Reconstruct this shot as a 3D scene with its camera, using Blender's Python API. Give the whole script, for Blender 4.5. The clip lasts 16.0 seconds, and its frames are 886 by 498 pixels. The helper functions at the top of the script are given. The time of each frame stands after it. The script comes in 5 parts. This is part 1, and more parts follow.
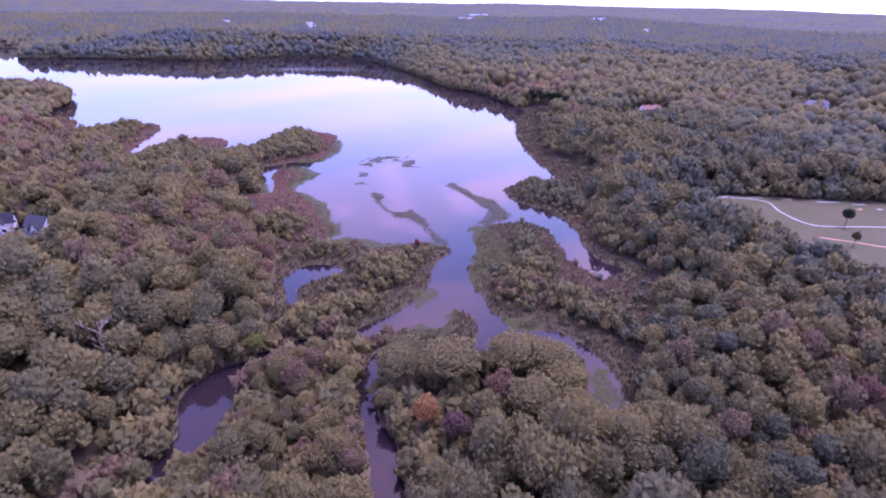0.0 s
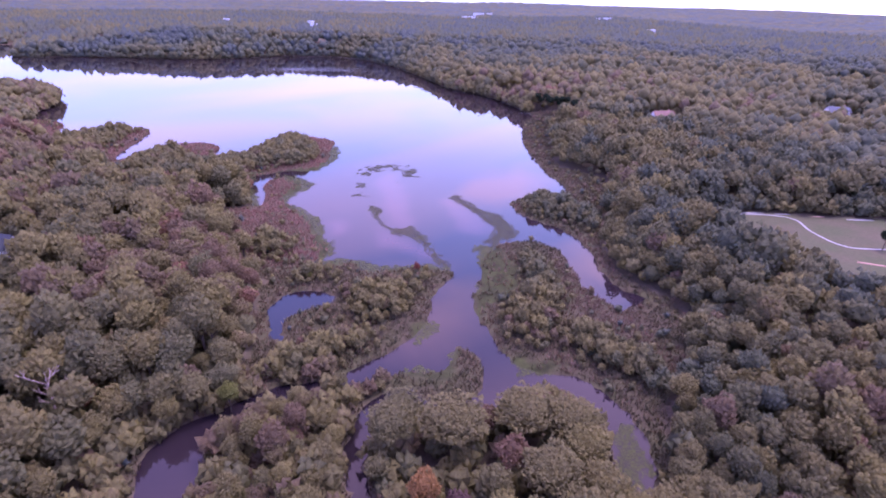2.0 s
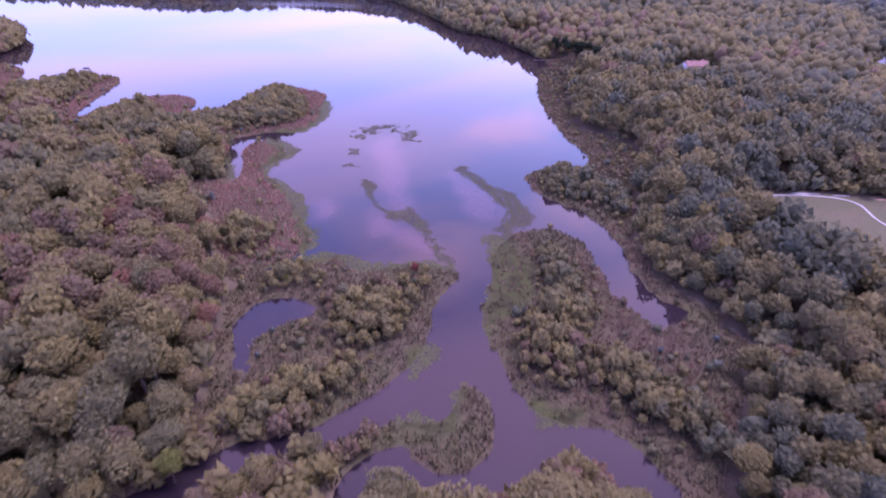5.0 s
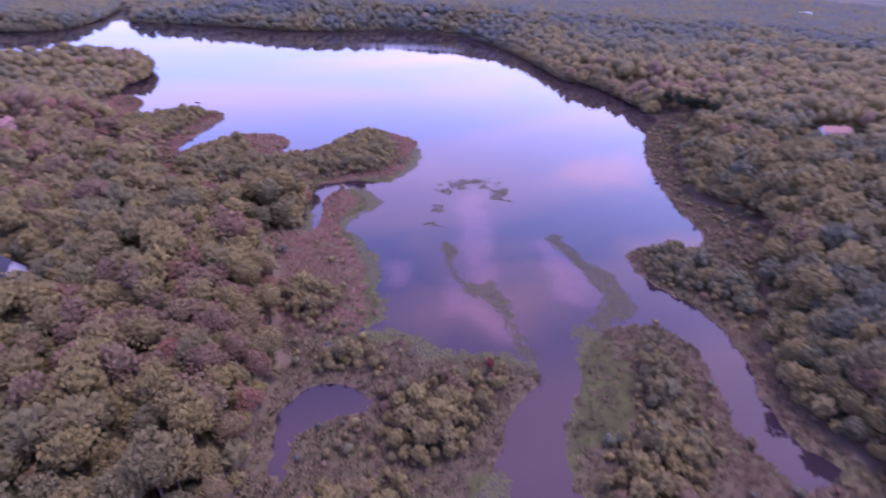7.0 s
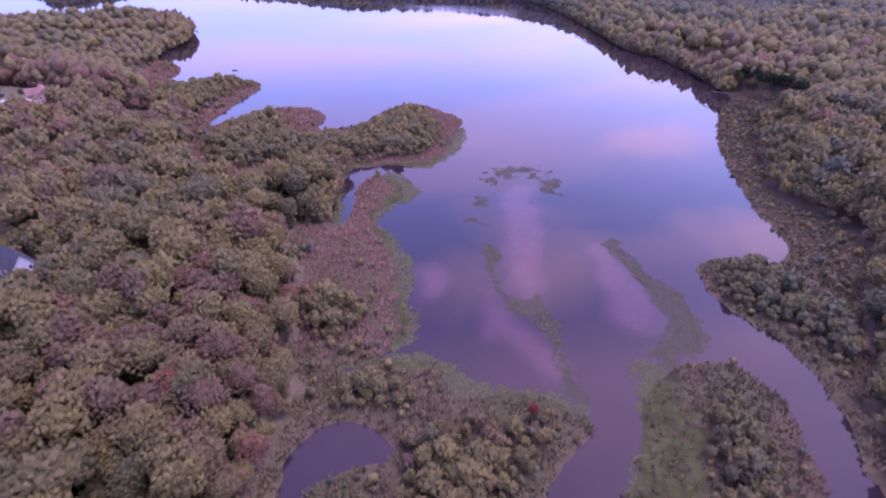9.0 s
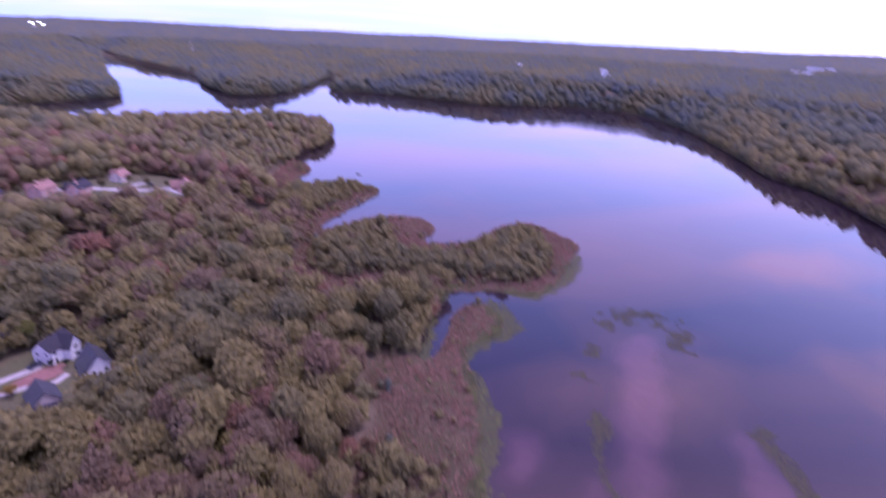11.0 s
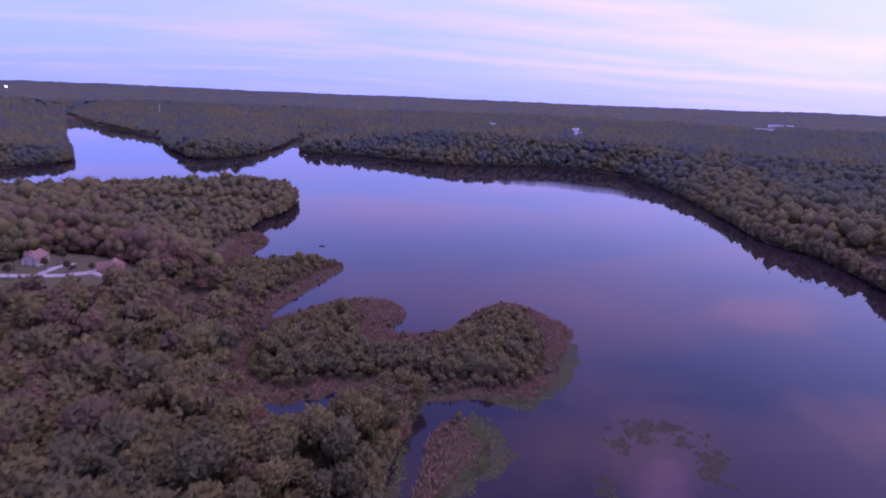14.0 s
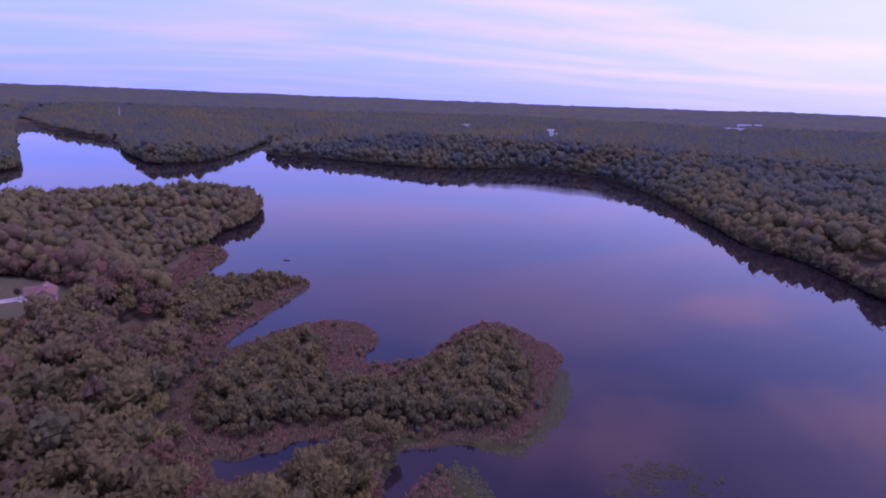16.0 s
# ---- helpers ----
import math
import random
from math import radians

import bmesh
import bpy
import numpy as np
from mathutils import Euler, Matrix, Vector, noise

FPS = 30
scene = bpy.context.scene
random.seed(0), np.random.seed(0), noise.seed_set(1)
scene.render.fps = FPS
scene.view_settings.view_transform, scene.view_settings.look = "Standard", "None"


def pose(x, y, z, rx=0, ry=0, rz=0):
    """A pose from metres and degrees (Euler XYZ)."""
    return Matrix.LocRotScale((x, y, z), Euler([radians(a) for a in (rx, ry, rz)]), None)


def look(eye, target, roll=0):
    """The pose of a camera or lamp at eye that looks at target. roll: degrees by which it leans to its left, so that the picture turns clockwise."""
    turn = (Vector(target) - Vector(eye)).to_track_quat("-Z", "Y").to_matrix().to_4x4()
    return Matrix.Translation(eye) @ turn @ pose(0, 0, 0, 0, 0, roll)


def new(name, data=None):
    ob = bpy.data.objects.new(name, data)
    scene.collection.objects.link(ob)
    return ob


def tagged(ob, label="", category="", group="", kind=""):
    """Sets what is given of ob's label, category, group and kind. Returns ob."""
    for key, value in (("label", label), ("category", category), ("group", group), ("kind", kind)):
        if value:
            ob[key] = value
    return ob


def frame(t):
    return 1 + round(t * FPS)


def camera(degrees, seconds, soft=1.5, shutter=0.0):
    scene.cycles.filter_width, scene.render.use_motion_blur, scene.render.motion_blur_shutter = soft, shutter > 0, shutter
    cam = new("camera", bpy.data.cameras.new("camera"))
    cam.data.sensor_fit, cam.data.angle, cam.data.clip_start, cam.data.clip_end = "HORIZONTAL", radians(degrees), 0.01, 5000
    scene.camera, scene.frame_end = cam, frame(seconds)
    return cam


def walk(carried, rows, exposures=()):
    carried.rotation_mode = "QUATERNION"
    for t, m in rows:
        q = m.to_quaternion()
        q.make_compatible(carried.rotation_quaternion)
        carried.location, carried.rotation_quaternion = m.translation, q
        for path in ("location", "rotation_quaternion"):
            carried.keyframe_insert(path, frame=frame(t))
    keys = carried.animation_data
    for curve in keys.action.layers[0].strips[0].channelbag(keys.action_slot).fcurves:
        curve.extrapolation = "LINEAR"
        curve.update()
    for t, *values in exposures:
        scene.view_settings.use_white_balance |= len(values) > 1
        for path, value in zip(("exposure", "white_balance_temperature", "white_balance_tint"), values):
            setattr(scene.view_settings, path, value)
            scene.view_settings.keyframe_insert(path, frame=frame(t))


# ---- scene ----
cam = camera(79.9, 16.0, soft=1.9, shutter=0.8)
PATH = [
    (0, (0.325, 4.443, 105.489), (0.343, 6.252, 104.637), 1.4),
    (0.5, (0.212, 10.047, 105.529), (0.23, 11.854, 104.673), 1.6),
    (1, (0.233, 15.993, 105.665), (0.249, 17.801, 104.808), 1.6),
    (1.5, (0.153, 22.229, 105.925), (0.167, 24.035, 105.068), 1.6),
    (2, (0.057, 28.279, 106.004), (0.068, 30.086, 105.148), 1.7),
    (2.5, (-0.24, 34.378, 106.027), (-0.23, 36.152, 105.103), 2.0),
    (3, (-0.207, 41.028, 106.15), (-0.191, 42.69, 105.038), 2.1),
    (3.5, (-0.078, 48.271, 106.325), (-0.065, 49.925, 105.2), 2.3),
    (6, (-0.845, 86.015, 108.275), (-0.857, 87.756, 107.29), 2.2),
    (6.5, (-1.675, 93.397, 108.538), (-1.799, 95.144, 107.572), 2.5),
    (7, (-2.806, 100.62, 108.836), (-3.12, 102.353, 107.887), 2.6),
    (7.5, (-3.894, 107.689, 109.15), (-4.331, 109.395, 108.203), 2.5),
    (8, (-5.241, 114.634, 109.29), (-5.694, 116.292, 108.267), 2.4),
    (8.2, (-5.864, 117.459, 109.342), (-6.303, 119.087, 108.267), 2.3),
    (10.5, (-15.12, 151.021, 111.564), (-15.752, 152.667, 110.618), 3.0),
    (11, (-17.315, 158.388, 111.645), (-18.211, 160.007, 110.884), 2.9),
    (11.5, (-19.734, 165.421, 111.668), (-20.769, 167.028, 111.08), 2.6),
    (12, (-22.634, 172.131, 111.753), (-23.681, 173.732, 111.168), 2.5),
    (12.5, (-26.034, 178.734, 111.873), (-27.085, 180.332, 111.288), 2.4),
    (13, (-29.764, 185.267, 111.903), (-30.807, 186.871, 111.322), 2.3),
    (13.5, (-33.645, 191.886, 111.937), (-34.584, 193.557, 111.366), 2.4),
    (14, (-37.42, 198.458, 111.968), (-38.279, 200.174, 111.404), 2.5),
    (14.5, (-40.912, 204.836, 111.995), (-41.74, 206.567, 111.433), 2.4),
    (15, (-44.115, 211.03, 111.93), (-44.914, 212.777, 111.373), 2.3),
    (15.5, (-46.97, 216.985, 111.89), (-47.754, 218.739, 111.335), 2.3),
    (16, (-49.623, 222.802, 111.904), (-50.399, 224.559, 111.347), 2.3),
]
# the clip's own exposure: bright over the dark woods, drawn down once the sky comes into view
EXPOSURES = [(0, 1.69, 5130, 28), (3.7, 1.71, 5280, 28), (8.2, 1.54, 5270, 31), (10.4, 1.48, 5300, 31), (11.2, 1.12, 5230, 33),
             (12.0, 0.65, 5200, 39), (13.0, 0.37, 5100, 42), (16, 0.22, 5100, 41)]
walk(cam, [(t, look(eye, target, roll)) for t, eye, target, roll in PATH], EXPOSURES)

# ---- world and light ----
world = bpy.data.worlds.new("dusk_sky")
scene.world = world
world.use_nodes = True
SUN_HEIGHT, SUN_TURN = radians(4), radians(62)


def dusk_sky(tree):
    n, link = tree.nodes, tree.links
    n.clear()

    def put(kind, **values):
        node = n.new(kind)
        for key, value in values.items():
            node.inputs[key].default_value = value
        return node

    def calc(op, a, b=0.0):
        node = n.new("ShaderNodeMath")
        node.operation = op
        for slot, v in zip(node.inputs, (a, b)):
            if isinstance(v, (int, float)):
                slot.default_value = v
            else:
                link.new(v, slot)
        return node.outputs[0]

    sky = n.new("ShaderNodeTexSky")
    sky.sky_type, sky.sun_disc = "NISHITA", False
    sky.sun_elevation, sky.sun_rotation = SUN_HEIGHT, SUN_TURN
    sky.air_density, sky.dust_density, sky.ozone_density = 1.0, 1.6, 3.5
    # thin cloud sheets at one height over the land, pink from below
    way = n.new("ShaderNodeTexCoord").outputs["Generated"]
    split = n.new("ShaderNodeSeparateXYZ")
    link.new(way, split.inputs[0])
    x, y, z = split.outputs
    up = calc("ADD", calc("MAXIMUM", z, 0.0), 0.10)
    flat = n.new("ShaderNodeCombineXYZ")
    link.new(calc("DIVIDE", x, up), flat.inputs[0])
    link.new(calc("DIVIDE", y, up), flat.inputs[1])
    # long soft streaks that run towards the glow, and broader patches overhead
    split2 = n.new("ShaderNodeSeparateXYZ")
    link.new(flat.outputs[0], split2.inputs[0])
    fx, fy = split2.outputs[0], split2.outputs[1]
    sa, ca = math.sin(radians(56)), math.cos(radians(56))
    along = calc("ADD", calc("MULTIPLY", fx, sa), calc("MULTIPLY", fy, ca))
    across = calc("SUBTRACT", calc("MULTIPLY", fx, ca), calc("MULTIPLY", fy, sa))
    streak = n.new("ShaderNodeCombineXYZ")
    link.new(calc("MULTIPLY", along, 0.30), streak.inputs[0])
    link.new(calc("MULTIPLY", across, 0.95), streak.inputs[1])
    cloud = put("ShaderNodeTexNoise", Scale=1.15, Detail=2.5, Roughness=0.45, Distortion=0.5)
    link.new(streak.outputs[0], cloud.inputs["Vector"])
    ramp = n.new("ShaderNodeValToRGB")
    ramp.color_ramp.elements[0].position, ramp.color_ramp.elements[1].position = 0.47, 0.68
    link.new(cloud.outputs["Fac"], ramp.inputs[0])
    # the glow on the side where the sun went down
    glow = calc("ADD", calc("MULTIPLY", x, math.sin(SUN_TURN)), calc("MULTIPLY", y, math.cos(SUN_TURN)))
    glow = calc("MAXIMUM", calc("ADD", calc("MULTIPLY", glow, 0.5), 0.5), 0.0)
    tint = n.new("ShaderNodeMix")
    tint.data_type = "RGBA"
    link.new(calc("POWER", glow, 2.0), tint.inputs[0])
    tint.inputs[6].default_value, tint.inputs[7].default_value = (0.72, 0.41, 0.64, 1), (1.14, 0.75, 0.93, 1)
    # lavender haze of the dusk: bluer overhead, paler at the rim and towards the glow
    base = n.new("ShaderNodeValToRGB")
    e = base.color_ramp.elements
    e.new(0.4)
    e.new(0.12)
    e.new(0.2)
    e.new(0.65)
    for el, (at, colour) in zip(e, ((0.0, (0.265, 0.295, 0.69)), (0.12, (0.30, 0.325, 0.73)), (0.2, (0.41, 0.42, 0.77)), (0.4, (0.30, 0.325, 0.70)),
                                    (0.65, (0.175, 0.192, 0.48)), (1.0, (0.120, 0.138, 0.39)))):
        el.position, el.color = at, (*colour, 1)
    link.new(calc("MAXIMUM", z, 0.0), base.inputs[0])
    warm = n.new("ShaderNodeMix")
    warm.data_type = "RGBA"
    link.new(calc("MULTIPLY", calc("POWER", glow, 2.6), calc("MULTIPLY", calc("MAXIMUM", calc("SUBTRACT", 0.78, z), 0.0), calc("MINIMUM", calc("ADD", calc("MULTIPLY", z, 5.0), 0.62), 1.0))), warm.inputs[0])
    link.new(base.outputs[0], warm.inputs[6])
    warm.inputs[7].default_value = (0.84, 0.69, 0.94, 1)
    body = n.new("ShaderNodeMix")
    body.data_type = "RGBA"
    body.blend_type = "ADD"
    body.inputs[0].default_value = 0.05
    link.new(warm.outputs[2], body.inputs[6])
    link.new(sky.outputs[0], body.inputs[7])
    mix = n.new("ShaderNodeMix")
    mix.data_type = "RGBA"
    puff = put("ShaderNodeTexNoise", Scale=1.3, Detail=3.0, Roughness=0.5, Distortion=0.3)
    link.new(flat.outputs[0], puff.inputs["Vector"])
    puffs = n.new("ShaderNodeValToRGB")
    puffs.color_ramp.elements[0].position, puffs.color_ramp.elements[1].position = 0.48, 0.68
    link.new(puff.outputs["Fac"], puffs.inputs[0])
    low = calc("MINIMUM", calc("MULTIPLY", calc("MAXIMUM", z, 0.0), 2.2), 1.0)
    cover = calc("MAXIMUM", ramp.outputs[0], calc("MULTIPLY", puffs.outputs[0], calc("MULTIPLY", low, 0.6)))
    # two long pink cloud bars and a ragged one nearer overhead: place and half length along the streaks, place and half width across, strength
    torn = put("ShaderNodeTexNoise", Scale=2.6, Detail=4.0, Roughness=0.55, Distortion=0.4)
    link.new(flat.outputs[0], torn.inputs["Vector"])
    fray = calc("MULTIPLY", calc("SUBTRACT", torn.outputs["Fac"], 0.5), 2.2)
    for a0, ha, c0, hc, strong in ((1.38, 0.75, -1.74, 0.20, 0.95), (1.45, 0.50, -1.03, 0.22, 0.95), (0.65, 0.42, -1.08, 0.20, 0.95), (1.5, 0.7, -3.0, 0.5, 0.5)):
        da, dc = (calc("DIVIDE", calc("SUBTRACT", v, v0), h) for v, v0, h in ((along, a0, ha), (across, c0, hc)))
        far_off = calc("POWER", calc("ADD", calc("MULTIPLY", da, da), calc("MULTIPLY", dc, dc)), 0.5)
        bar = calc("MINIMUM", calc("MAXIMUM", calc("SUBTRACT", calc("ADD", 1.15, fray), far_off), 0.0), 1.0)
        cover = calc("MAXIMUM", cover, calc("MULTIPLY", bar, strong))
    cover = calc("MULTIPLY", cover, calc("ADD", calc("MULTIPLY", low, 0.86), 0.12))
    # two thin bars low over the horizon: height, lean, half depth, strength
    bearing = calc("ARCTAN2", x, y)
    for z0, lean, deep, strong in ((0.043, -0.045, 0.011, 0.32), (0.096, -0.055, 0.026, 0.34)):
        off = calc("ABSOLUTE", calc("SUBTRACT", calc("ADD", z, calc("MULTIPLY", fray, deep * 0.5)), calc("ADD", z0, calc("MULTIPLY", bearing, lean))))
        bar = calc("MAXIMUM", calc("SUBTRACT", 1.0, calc("DIVIDE", off, deep)), 0.0)
        ends = calc("MAXIMUM", calc("SUBTRACT", 1.0, calc("POWER", calc("DIVIDE", calc("ADD", bearing, 0.2), 0.75), 2.0)), 0.0)
        cover = calc("MAXIMUM", cover, calc("MULTIPLY", calc("MULTIPLY", bar, ends), strong))
    link.new(cover, mix.inputs[0])
    link.new(body.outputs[2], mix.inputs[6])
    link.new(tint.outputs[2], mix.inputs[7])
    bg = put("ShaderNodeBackground", Strength=1.3)
    link.new(mix.outputs[2], bg.inputs[0])
    link.new(bg.outputs[0], n.new("ShaderNodeOutputWorld").inputs[0])


dusk_sky(world.node_tree)
# added soft lamp high overhead, standing in for dusk skylight on the woods
dusk_fill_data = bpy.data.lights.new("dusk_fill", "SUN")
dusk_fill_data.energy, dusk_fill_data.angle, dusk_fill_data.color = 1.5, radians(30), (1.0, 0.80, 0.78)
dusk_fill = new("dusk_fill", dusk_fill_data)
dusk_fill.matrix_world = look((0, 0, 0), (-math.sin(SUN_TURN), -math.cos(SUN_TURN), -3.2))


# ---- materials ----
class Nodes:
    """A small writer of shader nodes for one material."""

    def __init__(self, name, rough=0.9, spec=0.2):
        self.mat = bpy.data.materials.new(name)
        self.mat.use_nodes = True
        self.n, self.l = self.mat.node_tree.nodes, self.mat.node_tree.links
        self.b = self.n["Principled BSDF"]
        self.b.inputs["Roughness"].default_value = rough
        self.b.inputs["Specular IOR Level"].default_value = spec
        self.pos = self.n.new("ShaderNodeNewGeometry").outputs["Position"]

    def set(self, slot, v):
        if hasattr(v, "is_linked"):
            self.l.new(v, slot)
        else:
            slot.default_value = v

    def noise(self, scale, detail=3.0, rough=0.6, where=None, stretch=None):
        node = self.n.new("ShaderNodeTexNoise")
        node.inputs["Scale"].default_value, node.inputs["Detail"].default_value = scale, detail
        node.inputs["Roughness"].default_value = rough
        where = where or self.pos
        if stretch:
            m = self.n.new("ShaderNodeMapping")
            m.inputs["Scale"].default_value = stretch
            self.l.new(where, m.inputs[0])
            where = m.outputs[0]
        self.l.new(where, node.inputs["Vector"])
        return node.outputs["Fac"]

    def ramp(self, fac, *stops):
        node = self.n.new("ShaderNodeValToRGB")
        e = node.color_ramp.elements
        while len(e) < len(stops):
            e.new(0.5)
        for el, (at, colour) in zip(e, stops):
            el.position, el.color = at, (*colour, 1)
        self.set(node.inputs[0], fac)
        return node.outputs[0]

    def mix(self, fac, a, b, blend="MIX"):
        node = self.n.new("ShaderNodeMix")
        node.data_type, node.blend_type = "RGBA", blend
        for slot, v in ((node.inputs[0], fac), (node.inputs[6], a), (node.inputs[7], b)):
            self.set(slot, (*v, 1) if isinstance(v, tuple) else v)
        return node.outputs[2]

    def math(self, op, a, b=0.0):
        node = self.n.new("ShaderNodeMath")
        node.operation = op
        self.set(node.inputs[0], a)
        self.set(node.inputs[1], b)
        return node.outputs[0]

    def attr(self, name):
        node = self.n.new("ShaderNodeAttribute")
        node.attribute_name = name
        return node.outputs["Fac"]

    def random(self):
        return self.n.new("ShaderNodeObjectInfo").outputs["Random"]

    def bump(self, height, strength, distance):
        node = self.n.new("ShaderNodeBump")
        node.inputs["Strength"].default_value, node.inputs["Distance"].default_value = strength, distance
        self.l.new(height, node.inputs["Height"])
        self.l.new(node.outputs[0], self.b.inputs["Normal"])

    def done(self, colour):
        self.set(self.b.inputs["Base Color"], (*colour, 1) if isinstance(colour, tuple) else colour)
        return self.mat

    def leafy(self, colour):
        """Leaves that let a part of the light through."""
        self.done(colour)
        thin, both = self.n.new("ShaderNodeBsdfTranslucent"), self.n.new("ShaderNodeMixShader")
        self.set(thin.inputs[0], colour)
        both.inputs[0].default_value = 0.5
        self.l.new(self.b.outputs[0], both.inputs[1])
        self.l.new(thin.outputs[0], both.inputs[2])
        self.l.new(both.outputs[0], self.n["Material Output"].inputs[0])
        return self.mat


# early autumn canopy: the dark blue-green end is distance haze painted into far crowns, then green over olive and
# yellow-green to browning and russet crowns
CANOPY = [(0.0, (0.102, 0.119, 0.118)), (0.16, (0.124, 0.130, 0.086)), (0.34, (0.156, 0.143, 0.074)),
          (0.50, (0.188, 0.162, 0.074)), (0.60, (0.212, 0.184, 0.076)), (0.70, (0.170, 0.128, 0.086)),
          (0.82, (0.188, 0.131, 0.084)), (0.92, (0.198, 0.122, 0.084)), (1.0, (0.218, 0.118, 0.080))]


def foliage(name, by_object, stops=CANOPY):
    m = Nodes(name, 0.6, 0.14)
    if by_object:
        split = m.n.new("ShaderNodeSeparateColor")
        m.l.new(m.n.new("ShaderNodeObjectInfo").outputs["Color"], split.inputs[0])
        tint = split.outputs[0]
    else:
        tint = m.attr("tint")
    patch = m.math("MULTIPLY", m.math("SUBTRACT", m.noise(0.8, 2.0, 0.5), 0.5), 0.16)
    colour = m.ramp(m.math("ADD", tint, patch), *stops)
    clumps = m.noise(0.45, 3.0, 0.6)
    colour = m.mix(0.6, colour, m.ramp(clumps, (0.30, (0.62, 0.62, 0.66)), (0.65, (1.36, 1.36, 1.28))), "MULTIPLY")
    fine = m.noise(2.4, 5.0, 0.8)
    colour = m.mix(0.8, colour, m.ramp(fine, (0.34, (0.82, 0.80, 0.82)), (0.5, (1.15, 1.13, 1.10)), (0.66, (1.6, 1.56, 1.4))), "MULTIPLY")
    m.bump(m.math("ADD", m.math("MULTIPLY", fine, 0.35), clumps), 0.7, 1.1)
    return m.leafy(colour)


LEAF_STUFF = foliage("autumn_foliage_woods", False)
LEAF_TREE = foliage("autumn_foliage_tree", True)


def plain_leaf(name, colour):
    m = Nodes(name, 0.9, 0.05)
    c = m.mix(0.9, colour, m.ramp(m.noise(1.9, 5.0, 0.8), (0.34, (0.6, 0.6, 0.62)), (0.66, (2.0, 1.95, 1.7))), "MULTIPLY")
    m.bump(m.noise(1.3, 4.0, 0.7), 0.9, 0.8)
    return m.leafy(c)


LEAF_ORANGE = plain_leaf("orange_foliage", (0.27, 0.16, 0.075))
LEAF_RUST = plain_leaf("rust_foliage", (0.19, 0.11, 0.07))
LEAF_OCHRE = plain_leaf("ochre_foliage", (0.24, 0.17, 0.06))
LEAF_RED = plain_leaf("red_foliage", (0.17, 0.058, 0.052))
LEAF_DARK = plain_leaf("dark_evergreen_foliage", (0.025, 0.035, 0.022))
LEAF_LIME = plain_leaf("yellow_green_foliage", (0.155, 0.158, 0.055))
LEAF_PLUM = plain_leaf("plum_foliage", (0.135, 0.085, 0.085))
LEAF_ROSE = plain_leaf("pinkish_brown_foliage", (0.165, 0.105, 0.085))
LEAF_DULL = plain_leaf("olive_foliage", (0.10, 0.09, 0.05))


def bark_material(name, a, b):
    m = Nodes(name, 0.95, 0.1)
    n = m.noise(4.0, 4.0, 0.6, stretch=(1, 1, 0.2))
    m.bump(n, 0.6, 0.05)
    return m.done(m.ramp(n, (0.35, a), (0.7, b)))


BARK = bark_material("grey_brown_bark", (0.06, 0.045, 0.035), (0.15, 0.12, 0.10))
BARK_PALE = bark_material("bleached_dead_wood", (0.30, 0.22, 0.19), (0.46, 0.36, 0.32))


def ground_material():
    m = Nodes("ground_soil_marsh_and_grass", 0.95, 0.1)
    big, fine = m.noise(0.06, 4.0, 0.6), m.noise(0.7, 5.0, 0.7)
    soil = m.ramp(fine, (0.3, (0.085, 0.066, 0.046)), (0.7, (0.155, 0.120, 0.080)))
    marsh = m.ramp(fine, (0.28, (0.042, 0.033, 0.022)), (0.5, (0.070, 0.054, 0.034)), (0.72, (0.105, 0.080, 0.048)))
    marsh = m.mix(m.ramp(big, (0.42, (0, 0, 0)), (0.62, (0.8, 0.8, 0.8))), marsh,
                  m.ramp(fine, (0.3, (0.042, 0.043, 0.020)), (0.7, (0.086, 0.080, 0.036))))
    mat = m.ramp(fine, (0.3, (0.029, 0.029, 0.013)), (0.55, (0.050, 0.052, 0.021)), (0.75, (0.066, 0.056, 0.030)))
    grass = m.mix(m.ramp(m.noise(0.045, 4.0, 0.65), (0.4, (0, 0, 0)), (0.66, (1, 1, 1))),
                  m.ramp(fine, (0.3, (0.068, 0.072, 0.036)), (0.7, (0.094, 0.094, 0.048))),
                  m.ramp(fine, (0.3, (0.084, 0.073, 0.045)), (0.7, (0.116, 0.096, 0.060))))
    mat = m.mix(0.8, mat, m.ramp(m.noise(0.16, 4.0, 0.7), (0.35, (0.55, 0.5, 0.6)), (0.65, (1.25, 1.3, 1.1))), "MULTIPLY")
    c = m.mix(m.attr("marsh"), soil, marsh)
    c = m.mix(m.attr("mat"), c, mat)
    c = m.mix(m.attr("lawn"), c, grass)
    m.bump(fine, 0.5, 0.3)
    return m.done(c)


def water_material():
    m = Nodes("murky_lake_water", 0.02, 0.68)
    m.b.inputs["IOR"].default_value = 1.33
    silt = m.ramp(m.noise(0.02, 4.0, 0.55), (0.35, (0.013, 0.009, 0.013)), (0.65, (0.021, 0.014, 0.018)))
    silt = m.mix(m.attr("shoal"), silt, m.ramp(m.noise(0.3, 4.0, 0.6), (0.3, (0.095, 0.046, 0.060)), (0.7, (0.125, 0.061, 0.074))))
    ripples = m.noise(0.9, 3.0, 0.6)
    calm = m.noise(0.012, 3.0, 0.5, stretch=(0.6, 1.6, 1))
    m.bump(m.math("MULTIPLY", ripples, m.math("ADD", m.ramp(calm, (0.40, (0.02, 0.02, 0.02)), (0.72, (0.6, 0.6, 0.6))), m.math("MULTIPLY", m.attr("breeze"), 2.5))), 0.06, 0.10)
    m.set(m.b.inputs["Roughness"], m.math("ADD", 0.02, m.math("MULTIPLY", m.attr("breeze"), 0.22)))
    return m.done(silt)


